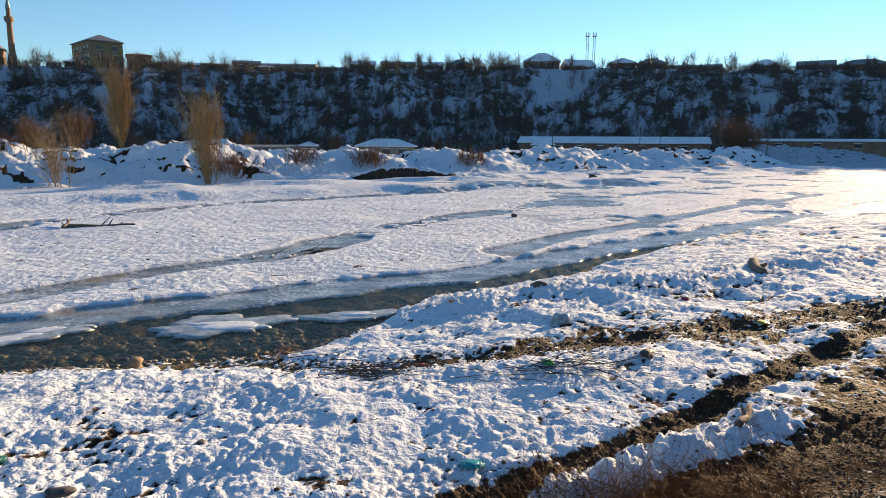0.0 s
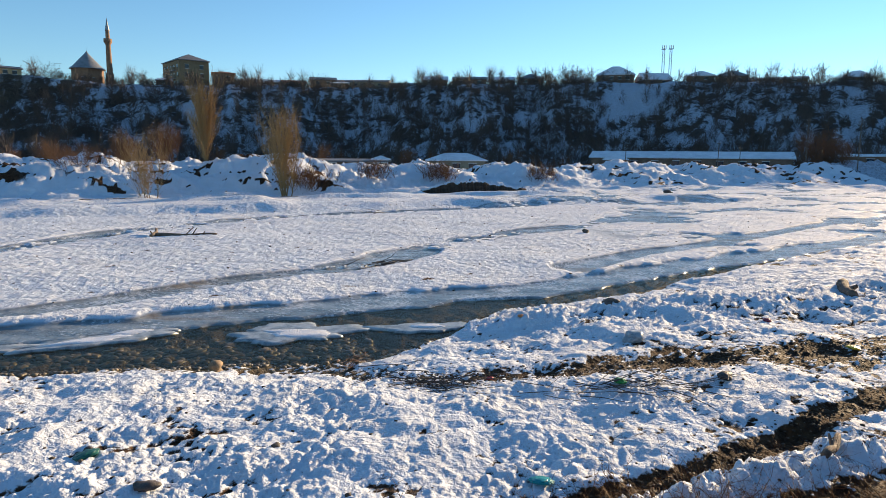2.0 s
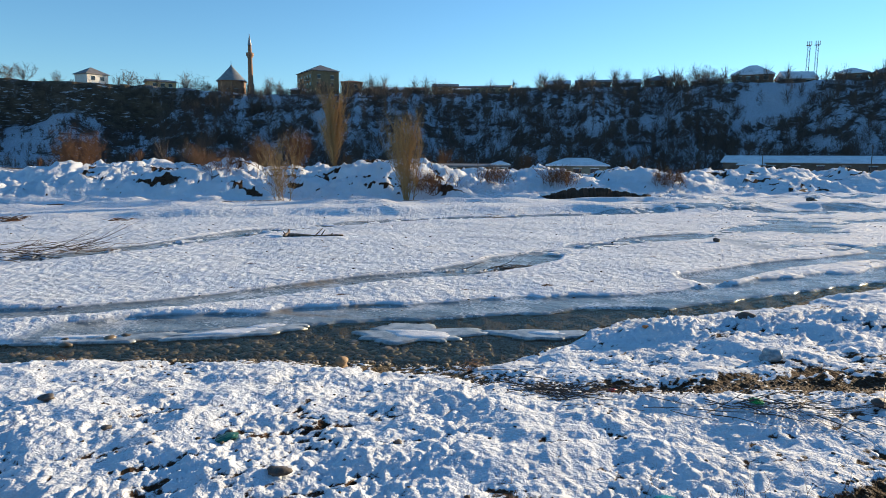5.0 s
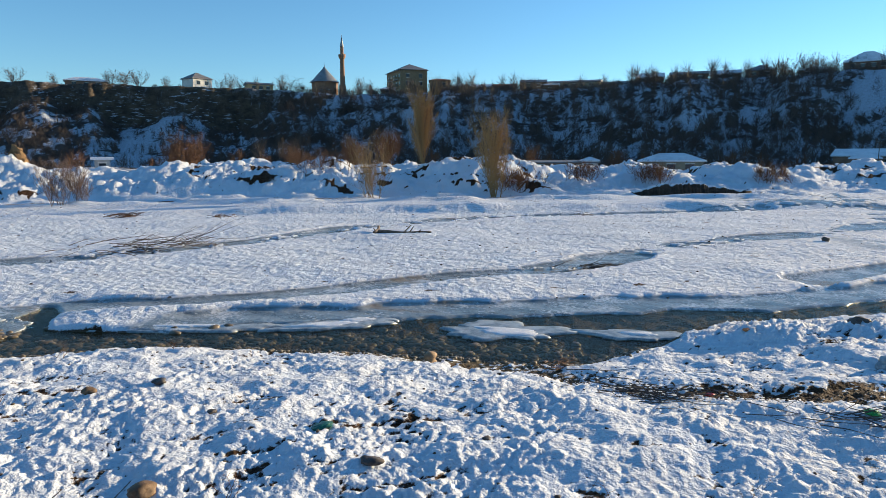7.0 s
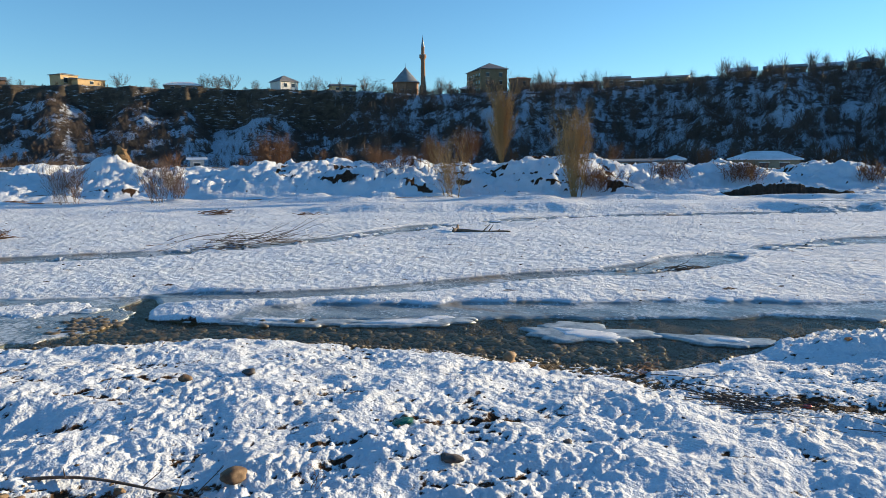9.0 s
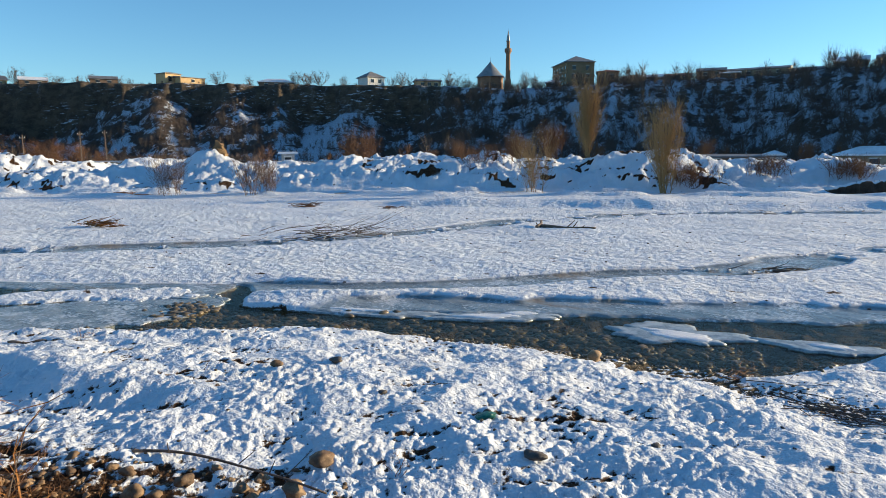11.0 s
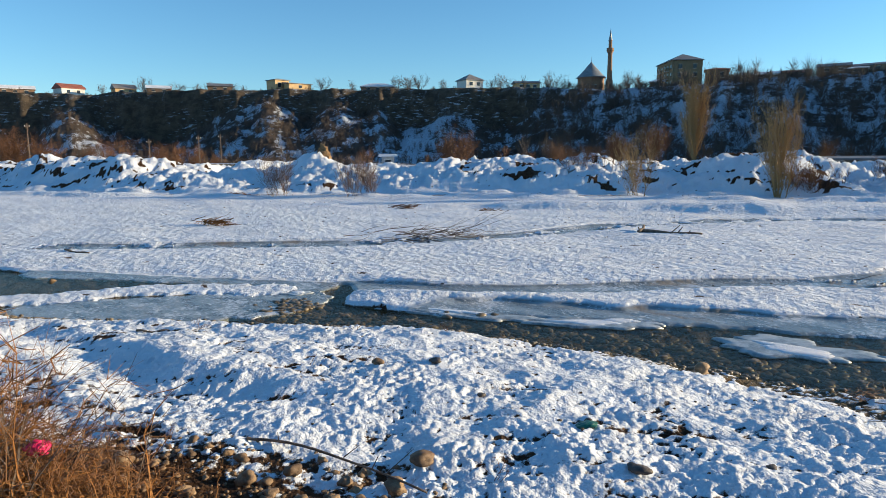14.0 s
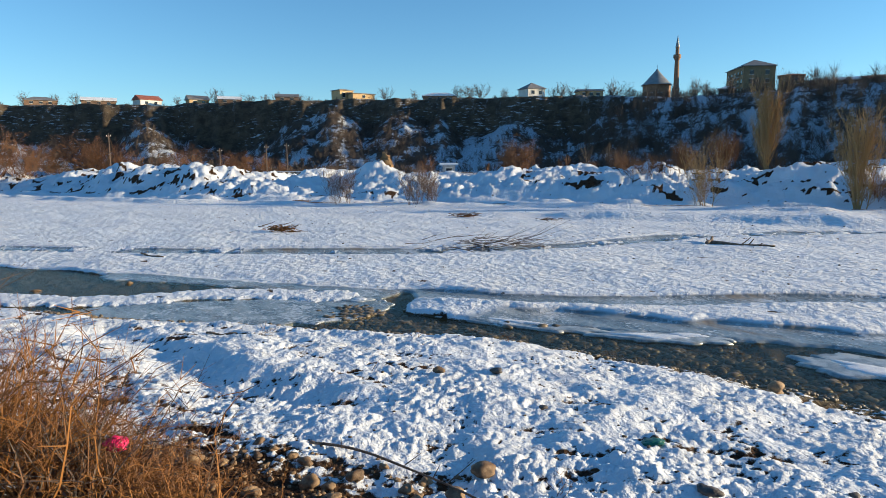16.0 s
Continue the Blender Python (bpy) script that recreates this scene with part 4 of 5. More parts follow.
# ---- far bank: poplars and brush ----
POP = "young poplars on the far bank"
x, y = polar(26.0, 71.0)
tree("poplar", "slim golden leafless poplar on the snowy bank", x, y, 21, POPLAR, POP, POPLAR, tall=6.2, lift=0.55, wide=0.46, stems=5, levels=2, kids=6, thick=0.009, bare=0.15, least=0.010, lean=0.02, foot=0.016)
x, y = polar(19.9, 63.5)
tree("poplar", "bushy many-stemmed golden leafless poplar on the snowy bank", x, y, 22, POPLAR, POP, POPLAR, tall=6.4, lift=0.5, wide=0.44, stems=11, levels=2, kids=4, thick=0.008, bare=0.12, least=0.009, lean=0.075, foot=0.03)
B = "leafless brush on the far bank"
for k, (az, dist, tall, mat, stems, label) in enumerate((
        (30.8, 62, 4.6, POPLAR, 2, "thin golden leafless sapling clump on the bank"), (55.0, 62, 3.1, GREYTWIG, 3, "brown leafless brush on the snowy bank"), (53.4, 62, 2.4, GREYTWIG, 4, "brown leafless brush on the snowy bank"),
        (61.2, 66, 3.0, GREYTWIG, 5, "spreading brown leafless brush on the bank"), (12.2, 70, 1.8, RUSTTWIG, 9, "reddish low brush half buried in snow"), (6.6, 73, 2.0, RUSTTWIG, 12, "reddish low brush half buried in snow"),
        (-2.6, 79, 1.9, RUSTTWIG, 10, "reddish low brush half buried in snow"), (17.8, 66, 2.2, RUSTTWIG, 10, "rusty leafless brush beside the poplars"), (34.4, 70, 2.2, RUSTTWIG, 6, "thin brown brush on the snow crest"),
        (29.2, 84, 3.6, RUSTTWIG, 10, "brown leafless thicket behind the bank"), (32.0, 86, 3.4, RUSTTWIG, 10, "brown leafless thicket behind the bank"), (37.2, 90, 3.0, RUSTTWIG, 8, "brown leafless thicket behind the bank"))):
    x, y = polar(az, dist)
    tree("brush_clump", label, x, y, 40 + k, mat, B, mat, category="bush", tall=tall, lift=0.4, wide=0.5, stems=max(13, stems * 3), levels=2, kids=3, least=0.007, thick=0.005, bare=0.0, lean=0.16 if tall > 2.3 else 0.32, foot=0.13 if tall > 2.3 else 0.5)
F = "brown trees at the foot of the cliffs"
big = [tree("bare_tree", "rusty brown leafless tree at the foot of the cliff", *polar(45.2, 128), 60 + k, RUSTTWIG, F, RUSTTWIG, tall=5.6, lift=0.28, wide=0.80, stems=8, levels=3, kids=3, thick=0.010, bare=0.05, least=0.013, lean=0.28, foot=0.08) for k in range(2)]
for k, (az, dist, size) in enumerate(((45.2, 132, 1.15), (46.6, 134, 0.9))):
    x, y = polar(az, dist)
    big[k].matrix_basis = pose(x, y, height(x, y)) @ Matrix.Diagonal((size, size, size, 1))
for az, dist, size in ((-24.2, 134, 1.0), (-23.4, 132, 0.85), (-25.3, 132, 0.75), (88.5, 120, 1.0), (86.6, 122, 1.0), (84.9, 122, 0.8), (82.8, 126, 0.7), (80.6, 126, 0.95), (79.2, 125, 0.85), (77.6, 127, 0.7), (75.0, 130, 0.8), (73.6, 128, 0.85),
                       (70.6, 128, 0.7), (69.2, 128, 0.9), (67.6, 130, 0.85), (66.0, 130, 0.6), (9.4, 126, 0.65), (16.6, 122, 0.8), (35.8, 120, 0.5), (39.6, 124, 0.55)):
    x, y = polar(az, dist)
    set_at(big[rng.randrange(2)], x, y, size, rng.uniform(0, 360))


# ---- river flats ----
def earth_bank(ax, ay, bx, by, tall, deep):
    """A cut face of dark soil with snow lying along its top."""
    long, turn = math.hypot(bx - ax, by - ay), math.degrees(math.atan2(by - ay, bx - ax))
    ob = empty("earth_bank", (ax + bx) / 2, (ay + by) / 2, height((ax + bx) / 2, (ay + by) / 2) - 0.3, turn)

    def body(low, high, grow_by, seed):
        n, bm, last = 150, bmesh.new(), None
        for k in range(n + 1):
            t = k / n
            end = min(1.0, 3.2 * t, 2.2 * (1 - t)) ** 0.7 + 0.02
            w = 0.7 * noise.noise(Vector((t * 16, seed, 0))) + 0.35 * noise.noise(Vector((t * 60, seed, 4)))
            x, f = (t - 0.5) * long, deep * end * (1 + 0.3 * w) + grow_by
            top = low + (high - low) * end * (1 + 0.45 * w)
            now = [bm.verts.new(p) for p in ((x, -f, low), (x, -f * 0.92, low + (top - low) * 0.6), (x, -f * 0.7, top), (x, f * 0.7, top), (x, f, low))]
            if last:
                for j in range(4):
                    bm.faces.new((last[j], now[j], now[j + 1], last[j + 1]))
            last = now
        return bm

    part("soil", body(0, tall, 0.0, 3), EARTH, ob, "dark bare soil face")
    smooth(part("snow_cap", body(0.25, tall + 0.05, -0.30, 3), SNOWMAT, ob, "snow lying along the top"))
    tagged(ob, "low cut bank of dark soil topped with snow", "bank")


earth_bank(-10.0, 67.0, 1.2, 73.6, 1.15, 0.9)


def sticks(name, label, category, x, y, long, seed, material, count=40, flat=0.25, turn=0.0, thick=0.02, kind="", group=""):
    """A heap of drift branches lying on the snow."""
    rs = random.Random(seed)
    rows = []
    for _ in range(count):
        p = Vector((rs.gauss(0, long * 0.22), rs.gauss(0, long * 0.08), 0.02 + rs.random() * flat * 0.4))
        a = rs.gauss(0, 0.5)
        way = Vector((math.cos(a), math.sin(a), rs.gauss(0.05, 0.12)))
        r = thick * rs.uniform(0.3, 1.0)
        size = long * rs.uniform(0.15, 0.42)
        for k in range(3):
            q = p + way * size / 3
            rows.append((tuple(p), tuple(q), r * (1 - 0.3 * k), r * (0.7 - 0.3 * k) + 0.002))
            p, way = q, (way + Vector([rs.gauss(0, 0.2) for _ in range(3)]) * 0.8).normalized()
    ob = part(name, prisms(rows), material)
    ob.matrix_basis = pose(x, y, height(x, y) - 0.02, 0, 0, turn)
    return tagged(ob, label, category, "", "stuff")


def log(name, label, ax, ay, bx, by, r0, r1, bend=0.06, lift=0.0, seed=1, stubs=3, group=""):
    """A lying trunk or branch with knots and broken stubs."""
    rs = random.Random(seed)
    a, b = Vector((ax, ay, height(ax, ay) + r0 * 0.5)), Vector((bx, by, height(bx, by) + r1 * 0.5 + lift))
    n, sides, bm, last = 14, 8, bmesh.new(), None
    along = (b - a).normalized()
    across = along.cross(Vector((0, 0, 1))).normalized()
    up = across.cross(along)
    for k in range(n + 1):
        t = k / n
        c = a.lerp(b, t) + across * bend * (b - a).length * math.sin(t * math.pi * 1.3) + Vector((0, 0, 0.02 * math.sin(t * 9)))
        r = (r0 + (r1 - r0) * t) * (1 + rs.gauss(0, 0.07))
        now = [bm.verts.new(c - a + (across * math.cos(s * 2 * math.pi / sides) + up * math.sin(s * 2 * math.pi / sides)) * r) for s in range(sides)]
        if last:
            for s in range(sides):
                bm.faces.new((last[s], last[(s + 1) % sides], now[(s + 1) % sides], now[s]))
        else:
            bm.faces.new(now[::-1])
        last = now
    bm.faces.new(last)
    ob = new(name)
    ob.matrix_basis = pose(*a)
    smooth(part("trunk", bm, WOOD, ob))
    for k in range(stubs):
        t = rs.uniform(0.15, 0.9)
        p = (b - a) * t + across * bend * (b - a).length * math.sin(t * math.pi * 1.3)
        q = p + (across * rs.choice((-1, 1)) * rs.uniform(0.4, 1) + up * rs.uniform(0.5, 1) + along * 0.6).normalized() * (b - a).length * rs.uniform(0.08, 0.2)
        part("branch_stub", prisms([(tuple(p), tuple(q), r1 * 0.9, r1 * 0.4)]), WOOD, ob)
    return tagged(ob, label, "log", group)


log("drift_log", "dark bent drift log lying on the snowy flats", -17.1, 29.0, -14.3, 29.9, 0.10, 0.05, 0.05, seed=4)
log("drift_branch", "short forked drift branch sticking up from the snow", -16.9, 28.6, -17.3, 29.9, 0.09, 0.06, 0.05, 0.18, seed=5, stubs=1)
log("drift_branch", "thin dark stick lying on river ice", -31.6, 6.9, -30.2, 7.4, 0.05, 0.03, seed=6, stubs=1)
log("old_stump", "short weathered stump lying in snow", 8.95, 18.4, 8.45, 16.9, 0.16, 0.12, 0.03, seed=7, stubs=2)
log("long_branch", "long dark curved branch lying on stones and snow", -7.65, 3.25, -5.2, 4.15, 0.018, 0.011, -0.06, 0.03, seed=8, stubs=4)
log("rotten_log", "short split rotten log on the snow heap", 3.60, 7.45, 4.15, 8.25, 0.050, 0.038, 0.03, 0.06, seed=9, stubs=1)
log("drift_branch", "thin dark stick half sunk in the snow", -15.8, 4.6, -15.2, 5.1, 0.03, 0.02, seed=10, stubs=1)
log("drift_branch", "bleached stick lying beside the stream", -14.6, 1.2, -13.9, 1.5, 0.035, 0.02, seed=12, stubs=1)
D = "drift heaps on the flats"
sticks("drift_heap", "straw-coloured drift heap on the snowy flats", "driftwood", -37.0, 15.8, 2.8, 21, DRYTWIG, 90, 0.9, 30, 0.035, group=D)
sticks("drift_heap", "brown drift heap on the snowy flats", "driftwood", -37.3, 30.6, 2.2, 22, RUSTTWIG, 60, 0.7, 40, 0.04, group=D)
sticks("drift_heap", "small brown drift heap on the snowy flats", "driftwood", -31.5, 33.4, 1.4, 23, RUSTTWIG, 30, 0.4, 40, 0.03, group=D)
sticks("drift_heap", "small yellowish drift heap near the far bank", "driftwood", -62.0, 29.5, 2.6, 24, DRYTWIG, 50, 0.8, 40, 0.04, group=D)
sticks("fallen_crown", "flattened leafless tree crown lying on the snow", "branches", -23.6, 20.2, 7.5, 25, DARKTWIG, 75, 1.0, 65, 0.022)
sticks("drift_heap", "dark twigs frozen into the ice edge", "driftwood", -4.9, 23.7, 2.4, 26, DARKTWIG, 40, 0.25, 40, 0.03, group=D)
sticks("wrack_heap", "tangle of dark drift twigs by the stream", "driftwood", -1.2, 10.1, 3.6, 27, DARKTWIG, 110, 0.30, -12, 0.012, group=D)
sticks("wrack_heap", "tangle of dark drift twigs on trodden snow", "driftwood", 1.8, 9.6, 3.0, 28, DARKTWIG, 60, 0.25, 8, 0.010, group=D)
sticks("wrack_heap", "small tuft of dry stalks at the water's edge", "driftwood", -3.1, 11.7, 0.8, 29, RUSTTWIG, 50, 0.5, 60, 0.010, group=D)
rock("dark_rock", "dark rock poking out of far river ice", 15.1, 65.7, 0.42, 3, DARKSTONE, 0.7, group="rocks on the flats")
rock("dark_rock", "small dark rock on the snowy flats", 3.8, 34.4, 0.17, 4, DARKSTONE, 0.7, group="rocks on the flats")

# ---- ice and stones in the stream ----
def floe(label, ax, ay, bx, by, half, seed, snow=0.5, thick=0.06, z=-0.575):
    """A flat plate of ice with an uneven rim, partly under snow."""
    long, turn = math.hypot(bx - ax, by - ay) / 2, math.degrees(math.atan2(by - ay, bx - ax))

    def plate(scale, low, high, bump, s):
        bm, n, rings = bmesh.new(), 56, []
        for f, zz in ((1.0, low), (1.0, (low + high) / 2), (0.97, high), (0.8, high + bump * 0.6), (0.5, high + bump), (0.2, high + bump * 0.9)):
            row = []
            for k in range(n):
                a = k * 2 * math.pi / n
                rim = 1 + 0.5 * noise.noise(Vector((math.cos(a) * 1.3, math.sin(a) * 1.3, s))) + 0.30 * noise.noise(Vector((math.cos(a) * 3.5, math.sin(a) * 3.5, s + 3))) + 0.12 * noise.noise(Vector((math.cos(a) * 9, math.sin(a) * 9, s)))
                x, y = math.cos(a) * long * scale * rim * f, math.sin(a) * half * scale * rim * f
                row.append(bm.verts.new((x, y, zz + (0.6 * bump * noise.noise(Vector((x * 2.2, y * 2.2, s))) if f < 0.95 else 0))))
            rings.append(row)
        for lo, hi in zip(rings, rings[1:]):
            for k in range(n):
                bm.faces.new((lo[k], lo[(k + 1) % n], hi[(k + 1) % n], hi[k]))
        bm.faces.new(rings[-1])
        return bm

    ob = empty("ice_floe", (ax + bx) / 2, (ay + by) / 2, z, turn)
    smooth(part("ice", plate(1.0, -thick, 0.0, 0.005, seed), ICE, ob))
    if snow:
        smooth(part("snow_cap", plate(snow * 0.85, -0.01, 0.008, 0.028, seed + 9.5), SNOWMAT, ob, "lumpy snow lying on the ice"))
    return tagged(ob, label, "ice", "ice plates in the stream")


floe("long ice plate with snow in the open stream", -6.6, 13.9, -3.5, 14.7, 0.75, 2.0, 0.55)
floe("thin grey ice plate along the stream", -10.6, 12.1, -8.0, 14.1, 0.42, 5.0, 0.55)
floe("grey ice tongue beside the snowy spit", -3.3, 14.9, -0.9, 15.6, 0.42, 7.0, 0.45)
floe("snow-dusted ice plate in the stream", -9.6, 13.2, -8.0, 14.4, 0.45, 8.0, 0.5)
floe("small yellowish ice plate in dark water", -18.9, 8.9, -18.2, 9.7, 0.35, 14.0, 0.6)
floe("small snowy ice plate in dark water", -17.8, 9.5, -17.3, 10.2, 0.28, 15.0, 0.6)
floe("thin grey ice shelf along the far side", -14.6, 10.4, -10.4, 12.6, 0.45, 16.0, 0.4)


def scatter(name, label, places, sizes, seed, material, flat=0.65, fine=1, category="gravel", lift=0.25):
    """Many loose stones in one mesh."""
    rs = np.random.RandomState(seed)
    shapes = []
    for k in range(6):
        bm = rock_mesh(seed + k * 1.37, flat, fine, 0.3)
        bm.verts.ensure_lookup_table()
        shapes.append((np.array([v.co[:] for v in bm.verts]), np.array([[v.index for v in f.verts] for f in bm.faces])))
        bm.free()
    places = np.array(places)
    z = terrain(places[:, 0], places[:, 1])[0]
    verts, faces, first = [], [], 0
    for (x, y), zz, s in zip(places, z, sizes):
        co, f = shapes[rs.randint(6)]
        a = rs.rand() * 6.28
        turn = np.array([[math.cos(a), -math.sin(a), 0], [math.sin(a), math.cos(a), 0], [0, 0, 1]])
        verts.append(co @ turn.T * s + [x, y, zz + s * flat * lift])
        faces.append(f + first)
        first += len(co)
    ob = part(name, (np.concatenate(verts).tolist(), np.concatenate(faces).tolist()), material)
    return tagged(smooth(ob), label, category, kind="stuff")


def along(line, count, spread, rs, lo=0.0, hi=1.0):
    """Random places round a line of points."""
    line = np.array(line)
    s = np.r_[0, np.cumsum(np.hypot(*np.diff(line, axis=0).T))]
    u = rs.uniform(lo, hi, count) * s[-1]
    return np.stack([np.interp(u, s, line[:, 0]), np.interp(u, s, line[:, 1])], -1) + rs.randn(count, 2) * spread


rs = np.random.RandomState(7)
GRAVEL = twig_material("mixed_gravel", (0.055, 0.038, 0.025), (0.17, 0.125, 0.08), 0.75)
WETGRAVEL = twig_material("wet_stream_cobbles", (0.10, 0.08, 0.05), (0.32, 0.25, 0.15), 0.45)
shore_line = SHORE[2:13]
scatter("shore_pebbles", "wet dark pebbles along the water's edge", along(shore_line, 1500, 0.13, rs) + [0.04, -0.02], rs.uniform(0.02, 0.075, 1500), 3, WETGRAVEL)
bed_line = [(-16.5, 9.0), (-14.5, 8.8), (-12.0, 10.4), (-9.5, 12.0), (-7.0, 12.8), (-5, 13.2), (-3.2, 13.4)]
scatter("stream_cobbles", "rounded cobbles breaking the shallow water", along(bed_line, 1500, 0.40, rs), rs.uniform(0.05, 0.14, 1500), 5, WETGRAVEL, 0.55, 2, lift=-0.35)
scatter("wrack_gravel", "dark gravel and litter showing through trodden snow", along(WRACK, 1500, 0.34, rs, 0.20, 1.0), rs.uniform(0.008, 0.032, 1500), 9, GRAVEL)
scatter("track_gravel", "muddy gravel in the wheel track", along(RUT, 1300, 0.22, rs), rs.uniform(0.006, 0.026, 1300), 13, GRAVEL)
soil_line = [(1.5, 5.2), (3.2, 5.9), (5.0, 6.9), (7.5, 9.0), (9.5, 10.8)]
scatter("bank_gravel", "wet brown gravel on the bare bank", along(soil_line, 2600, 0.5, rs) + [0.25, -0.2], rs.uniform(0.006, 0.028, 2600), 15, GRAVEL)
scatter("toe_stones", "brown rounded stones at the foot of the embankment", along([(-9.2, 1.3), (-7.4, 2.4), (-5.4, 3.5)], 330, 0.42, rs), rs.uniform(0.012, 0.035, 330), 17, STONE, 0.65, 2)
rnd = np.stack([rs.uniform(-13, 8, 260), rs.uniform(4.0, 12.5, 260)], -1)
rnd = rnd[(side(rnd[:, 0], rnd[:, 1], SHORE) < -0.4)]
scatter("snow_pebbles", "small stones and clods poking through the snow", rnd, rs.uniform(0.012, 0.034, len(rnd)), 19, GRAVEL, 0.6, lift=0.05)

flats = np.stack([rs.uniform(-60, 20, 700), rs.uniform(12, 62, 700)], -1)
flats = flats[(side(flats[:, 0], flats[:, 1], OPEN_FAR) > 0.8) & (side(flats[:, 0], flats[:, 1], BANK) < 0)]
scatter("flat_clods", "dark clods and stones dotting the snowy flats", flats, rs.uniform(0.02, 0.085, len(flats)) ** 1.15, 23, GRAVEL, 0.55, lift=0.15)

for k, (x, y, size, flat, mat, label) in enumerate((
        (2.41, 15.75, 0.24, 0.6, DARKSTONE, "smooth dark boulder on the snowy spit"), (-5.8, 4.55, 0.19, 0.55, STONE, "rounded tan stone lying in snow"), (-9.15, 6.47, 0.14, 0.6, STONE, "small brown stone in trodden snow"),
        (-8.45, 7.2, 0.15, 0.5, DARKSTONE, "small dark flat stone in snow"), (-3.88, 6.08, 0.16, 0.5, DARKSTONE, "flat grey stone sunk in snow"), (3.43, 10.45, 0.17, 0.6, DARKSTONE, "reddish dark stone on thin snow"),
        (-5.43, 11.0, 0.22, 0.75, STONE, "angular brown stone at the water's edge"), (-8.12, 1.92, 0.20, 0.7, STONE, "pale yellowish block of stone"), (-6.85, 2.85, 0.17, 0.7, STONE, "rounded brown stone at the bank's foot"),
        (-6.62, 3.3, 0.15, 0.6, STONE, "rounded brown stone at the bank's foot"), (-6.1, 3.65, 0.12, 0.6, STONE, "rounded brown stone at the bank's foot"), (-5.56, 3.94, 0.17, 0.6, STONE, "rounded brown stone at the bank's foot"),
        (-7.3, 3.0, 0.13, 0.6, STONE, "rounded tan stone at the bank's foot"), (-5.1, 6.9, 0.09, 0.6, DARKSTONE, "small dark stone in snow"), (-25.4, 5.0, 0.18, 0.8, STONE, "snow-topped rock standing in the pool"),
        (-23.6, 0.6, 0.24, 0.5, STONE, "orange-brown stone on the ice"), (-26.0, 2.2, 0.25, 0.5, STONE, "brown stone in the pool"), (-2.9, 7.3, 0.08, 0.6, DARKSTONE, "small dark stone in snow"), (-6.8, 6.6, 0.09, 0.6, DARKSTONE, "small dark stone in snow"))):
    rock("stone", label, x, y, size * 0.66, k + 2.5, mat, flat, k * 47)
pebbles = [rock("stone", "rounded brown stone among others at the bank's foot", -6.4 + 0.3 * k, 2.9 + 0.2 * k, 0.07, 50.3 + k * 1.7, STONE, 0.62, 30 * k) for k in range(4)]
for k, (x, y) in enumerate(along([(-9.0, 1.5), (-7.4, 2.5), (-5.0, 3.7)], 64, 0.36, rs)):
    s = rs.uniform(0.03, 0.075)
    copy_thing(pebbles[k % 4], pose(x, y, height(x, y) + s * 0.15, rs.uniform(-15, 15), rs.uniform(-15, 15), rs.uniform(0, 360)) @ Matrix.Diagonal((s / 0.07, s / 0.07, s / 0.07, 1)))
for az in (31.5, 33.3, 34.1, 34.9, 35.6, 36.2):
    x, y = polar(az, edge_d(az, 6.0))
    set_at(big[rng.randrange(2)], x, y, rng.uniform(0.40, 0.55), rng.uniform(0, 360))


def earth_clod(x, y):
    """A broken block of frozen soil with a slanting top."""
    bm = box(1.5, 1.2, 1.5, 0.0, 0.0, 0.0, 0.45)
    bmesh.ops.subdivide_edges(bm, edges=bm.edges[:], cuts=5, use_grid_fill=True)
    for v in bm.verts:
        v.co += Vector([noise.noise(v.co * 2.1 + Vector((k * 9, 0, 3))) * 0.28 for k in range(3)])
        v.co.z -= 0.35 * v.co.x * v.co.z
    ob = part("earth_clod", bm, BROWNEARTH)
    ob.matrix_basis = pose(x, y, height(x, y) - 0.25, 0, 0, 40)
    tagged(ob, "brown frozen earth block on the snowy cone", "earth")


earth_clod(-67.1, 43.3)
chunk = rock("ice_chunk", "pale block of ice on the trodden snow", 2.38, 12.8, 0.20, 31, ICE, 0.7, 20)
chunk["category"] = "ice"

# ---- snow heap, litter and brush in front ----
def crumpled(name, label, category, x, y, size, color, seed, flat=0.7, rough=0.35):
    n = Nodes(name + "_film")
    n.bump(n.noise(14, 2), 0.25, 0.01)
    mat = n.done(n.mix(n.noise(8), color, tuple(c * 0.6 for c in color)), rough)
    bm = bmesh.new()
    bmesh.ops.create_icosphere(bm, subdivisions=4, radius=1.0)
    for v in bm.verts:
        k = 1 + 0.45 * abs(noise.noise(v.co * 1.6 + Vector((seed, 0, 0)))) + 0.12 * abs(noise.noise(v.co * 4 + Vector((0, seed, 0))))
        v.co = Vector((v.co.x * k * 1.2, v.co.y * k, v.co.z * k * flat))
    ob = part(name, bm, mat)
    ob.matrix_basis = pose(x, y, height(x, y) + size * flat * 0.6, 8, 5, seed * 40) @ Matrix.Diagonal((size, size, size, 1))
    return tagged(ob, label, category, "litter on the bank")


pink = crumpled("plastic_bag", "crumpled bright pink plastic bag caught on dry brush", "bag", -7.95, 1.09, 0.085, (0.85, 0.02, 0.15), 1.0)
pink.location = (-7.2, 0.96, 0.88)
crumpled("plastic_bag", "yellow plastic wrapper among gravel", "litter", 6.5, 12.75, 0.11, (0.75, 0.55, 0.04), 2.0, 0.3)
crumpled("plastic_bottle", "crushed green plastic bottle in the snow", "litter", 1.68, 9.9, 0.08, (0.12, 0.48, 0.10), 3.0, 0.5)
crumpled("plastic_bag", "small teal plastic scrap in dirty snow", "litter", 0.34, 6.78, 0.10, (0.04, 0.32, 0.34), 4.0, 0.3)
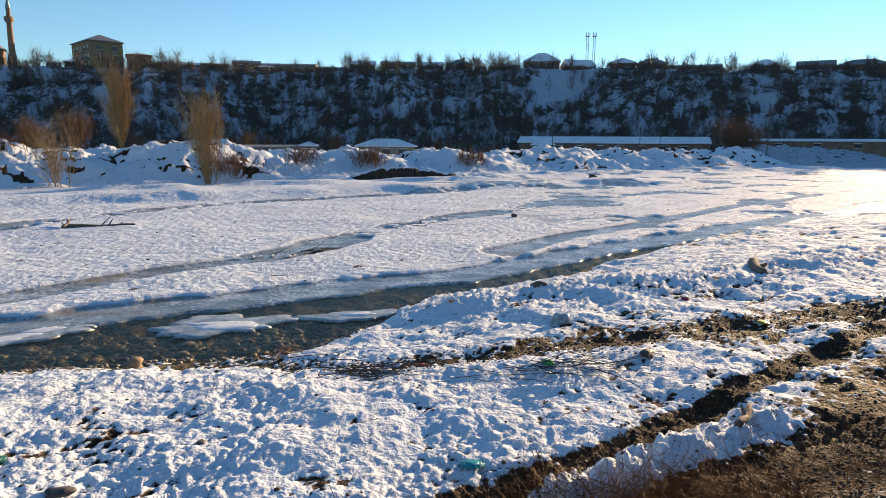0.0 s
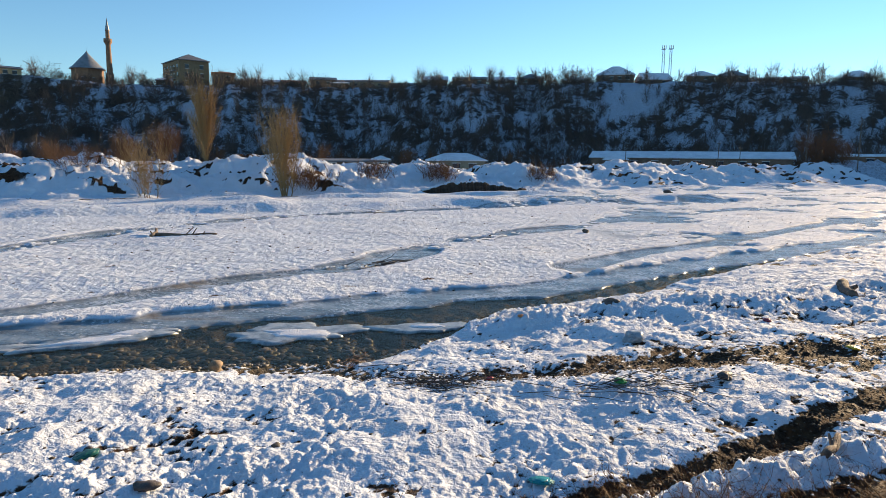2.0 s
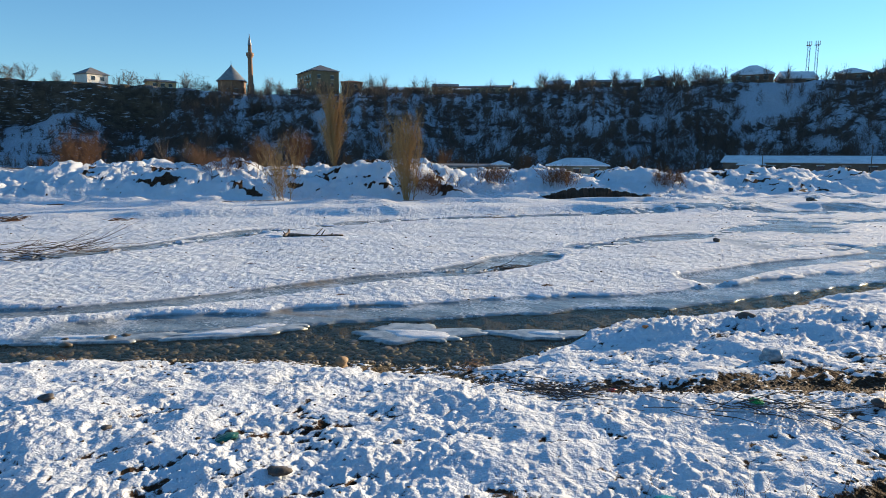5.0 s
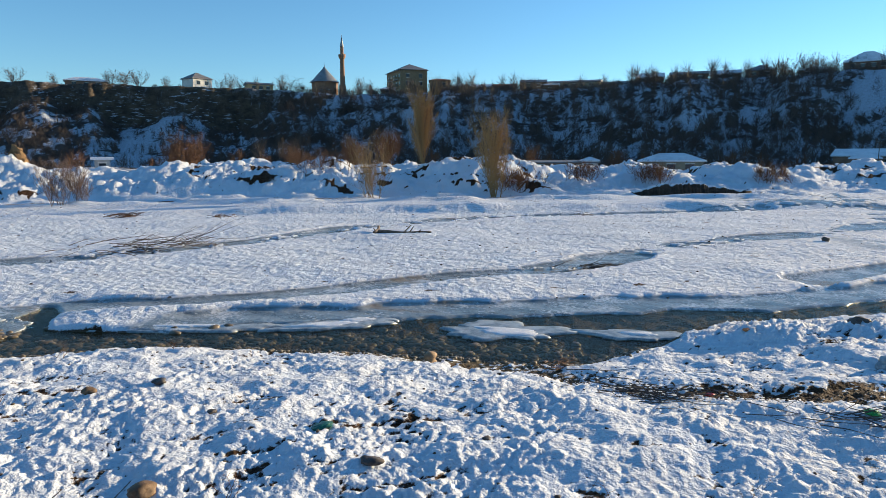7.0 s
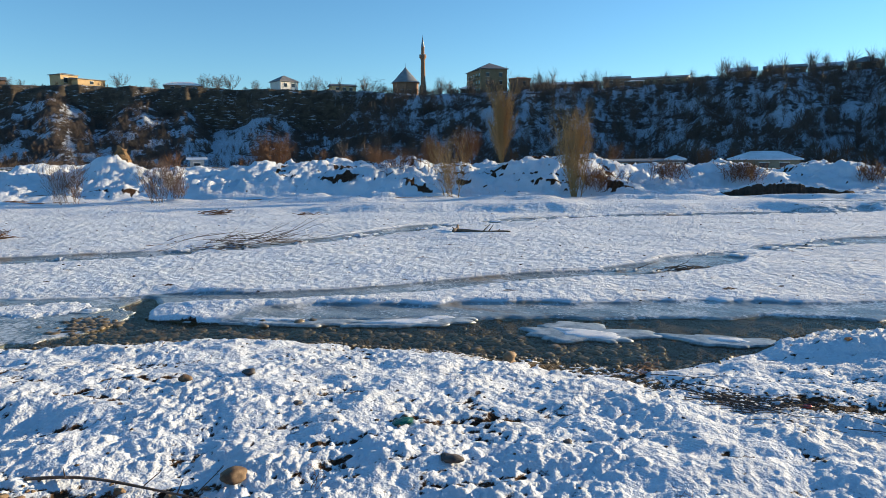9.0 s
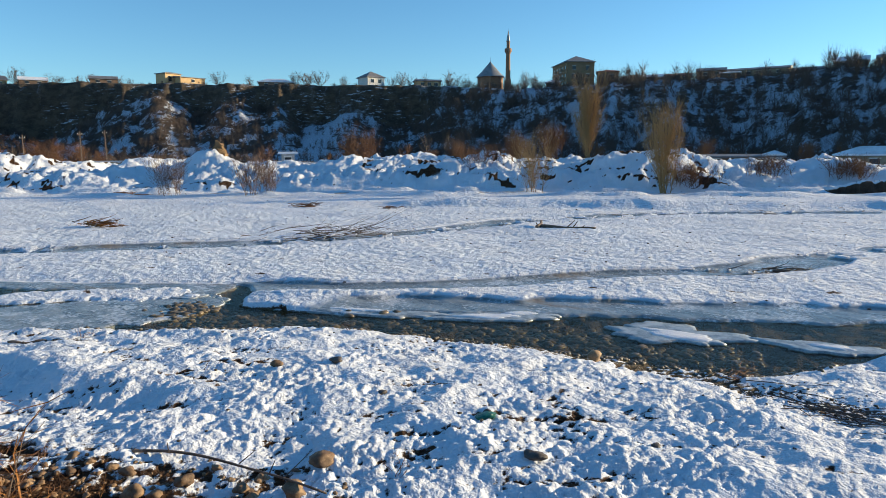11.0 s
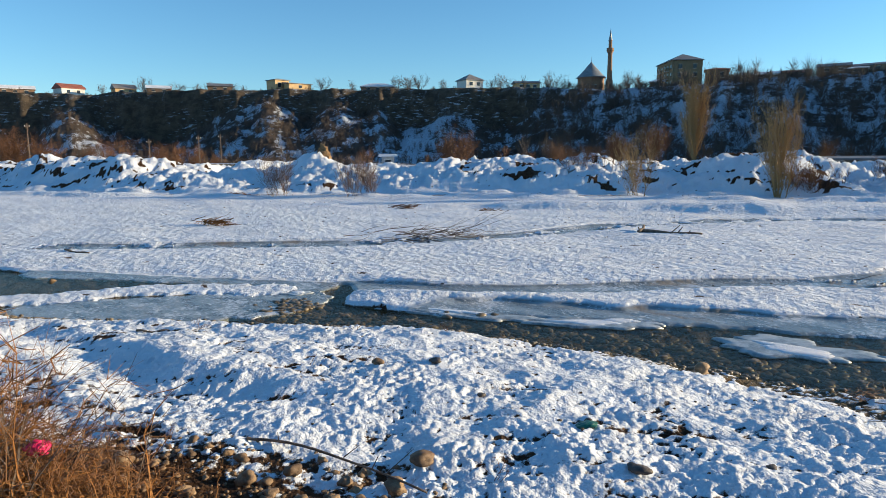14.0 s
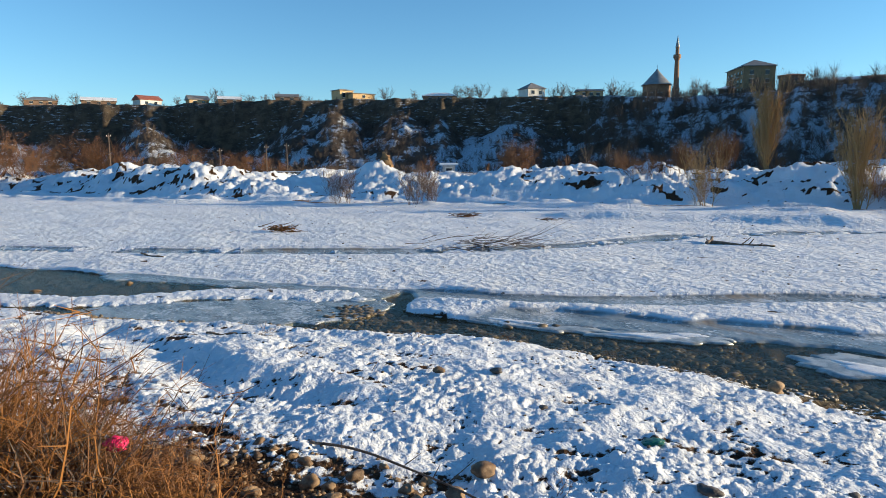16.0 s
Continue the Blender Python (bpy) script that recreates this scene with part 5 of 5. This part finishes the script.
crumpled("plastic_bag", "small red wrapper on the snow", "litter", -0.36, 10.42, 0.05, (0.55, 0.05, 0.04), 5.0, 0.5)
crumpled("plastic_bag", "dark green crumpled scrap in the snow", "litter", -5.03, 6.76, 0.11, (0.03, 0.14, 0.09), 6.0, 0.3)
crumpled("plastic_bag", "orange scrap on the snowy spit", "litter", 0.2, 14.6, 0.06, (0.70, 0.25, 0.05), 7.0, 0.4)
crumpled("plastic_bottle", "crushed green bottle among gravel", "litter", 9.0, 13.5, 0.07, (0.15, 0.5, 0.10), 8.0, 0.5)
crumpled("plastic_bag", "dark red scrap on the snow", "litter", 5.6, 14.6, 0.07, (0.30, 0.03, 0.05), 9.0, 0.5)


def stalks(name, label, centre, spread, count, seed, material, tall, lean, thick, kind="", category="bush", bend=0.25):
    """A tangle of thin dry stalks rooted in the ground."""
    rs = random.Random(seed)
    spots = [(centre[0] + rs.gauss(0, spread[0]), centre[1] + rs.gauss(0, spread[1])) for _ in range(count)]
    zs = terrain(np.array([p[0] for p in spots]), np.array([p[1] for p in spots]))[0]
    rows = []
    for (x, y), z in zip(spots, zs):
        p = Vector((x, y, z - 0.03))
        size = rs.uniform(*tall)
        way = Vector((rs.gauss(lean[0], lean[2]), rs.gauss(lean[1], lean[2]), 1)).normalized()
        r = thick * rs.uniform(0.5, 1.2)
        for k in range(5):
            q = p + way * size / 5
            rows.append((tuple(p), tuple(q), r * (1 - 0.17 * k), r * (0.83 - 0.17 * k)))
            if k > 0:
                for _ in range(2):
                    side_way = (way + Vector([rs.gauss(0, 0.7) for _ in range(3)])).normalized()
                    rows.append((tuple(q), tuple(q + side_way * size * rs.uniform(0.08, 0.22)), r * 0.45, r * 0.2))
            p, way = q, (way + Vector((rs.gauss(0, bend), rs.gauss(0, bend), rs.gauss(-0.12, bend)))).normalized()
    ob = part(name, prisms(rows), material)
    return tagged(ob, label, category, kind=kind)


bush = empty("thorn_bush", -7.7, 0.45, height(-7.7, 0.45))
# the last, low middle tangle is dark: the bush's inner shade put into colour
for k, (cx, cy, sx, sy, count, tall) in enumerate(((-7.9, 0.25, 0.55, 0.45, 420, (0.7, 1.9)), (-7.3, 0.9, 0.45, 0.40, 260, (0.4, 1.1)), (-9.0, -0.3, 0.6, 0.4, 260, (0.9, 2.1)), (-6.6, 1.2, 0.45, 0.35, 170, (0.3, 0.8)), (-8.1, 0.2, 0.7, 0.45, 70, (0.9, 2.0)), (-7.7, 0.4, 0.5, 0.4, 260, (0.4, 1.1)))):
    ob = stalks("tangle", "", (cx, cy), (sx, sy), count, 70 + k, (DRYTWIG, RUSTTWIG, DRYTWIG, DRYTWIG, DRYTWIG, DARKTWIG)[k], tall, (-0.05, 0.12, 0.6), 0.0075 if k < 4 else 0.014, bend=0.5 if k < 4 else 0.32)
    del ob["category"]
    ob.parent = bush
    ob.matrix_parent_inverse = bush.matrix_basis.inverted()
tagged(bush, "dense tangled orange-brown dry thorn bush on the embankment", "bush")
stalks("dry_grass", "flattened dry brown stalks on the bare bank", (2.0, 5.75), (1.0, 0.30), 620, 81, DRYTWIG, (0.2, 0.9), (-0.3, 0.1, 0.9), 0.0038, "stuff", "grass", 0.4)
stalks("dry_grass", "long curved golden stalks on the bare bank", (2.29, 6.11), (0.75, 0.16), 260, 83, DRYTWIG, (0.35, 0.9), (-0.5, 0.0, 0.9), 0.005, "stuff", "grass", 0.35)
stalks("dry_grass", "flattened dry brown stalks on the bare bank", (4.9, 7.0), (1.0, 0.5), 420, 82, RUSTTWIG, (0.12, 0.5), (-0.3, 0.1, 1.1), 0.004, "stuff", "grass", 0.4)
for k, (x, y, tall, count, label) in enumerate(((-4.9, 4.9, 0.5, 5, "thin leafless sapling with a few dry leaves"), (-12.0, 8.0, 0.35, 4, "small dry weed in the snow"), (-10.6, 9.6, 0.3, 6, "small rusty weed at the water's edge"), (-9.9, 5.6, 0.3, 4, "small dry weed in the snow"), (1.4, 6.15, 0.7, 4, "thin dry twig standing in dirty snow"), (-14.9, 5.7, 0.4, 6, "small dry weed in the snow"), (-12.6, 2.3, 0.5, 8, "dry weed beside the footpath"))):
    stalks("dry_weed", label, (x, y), (0.06, 0.06), count, 90 + k, RUSTTWIG, (tall * 0.6, tall), (0, 0, 0.5), 0.006, "stuff", "weed")
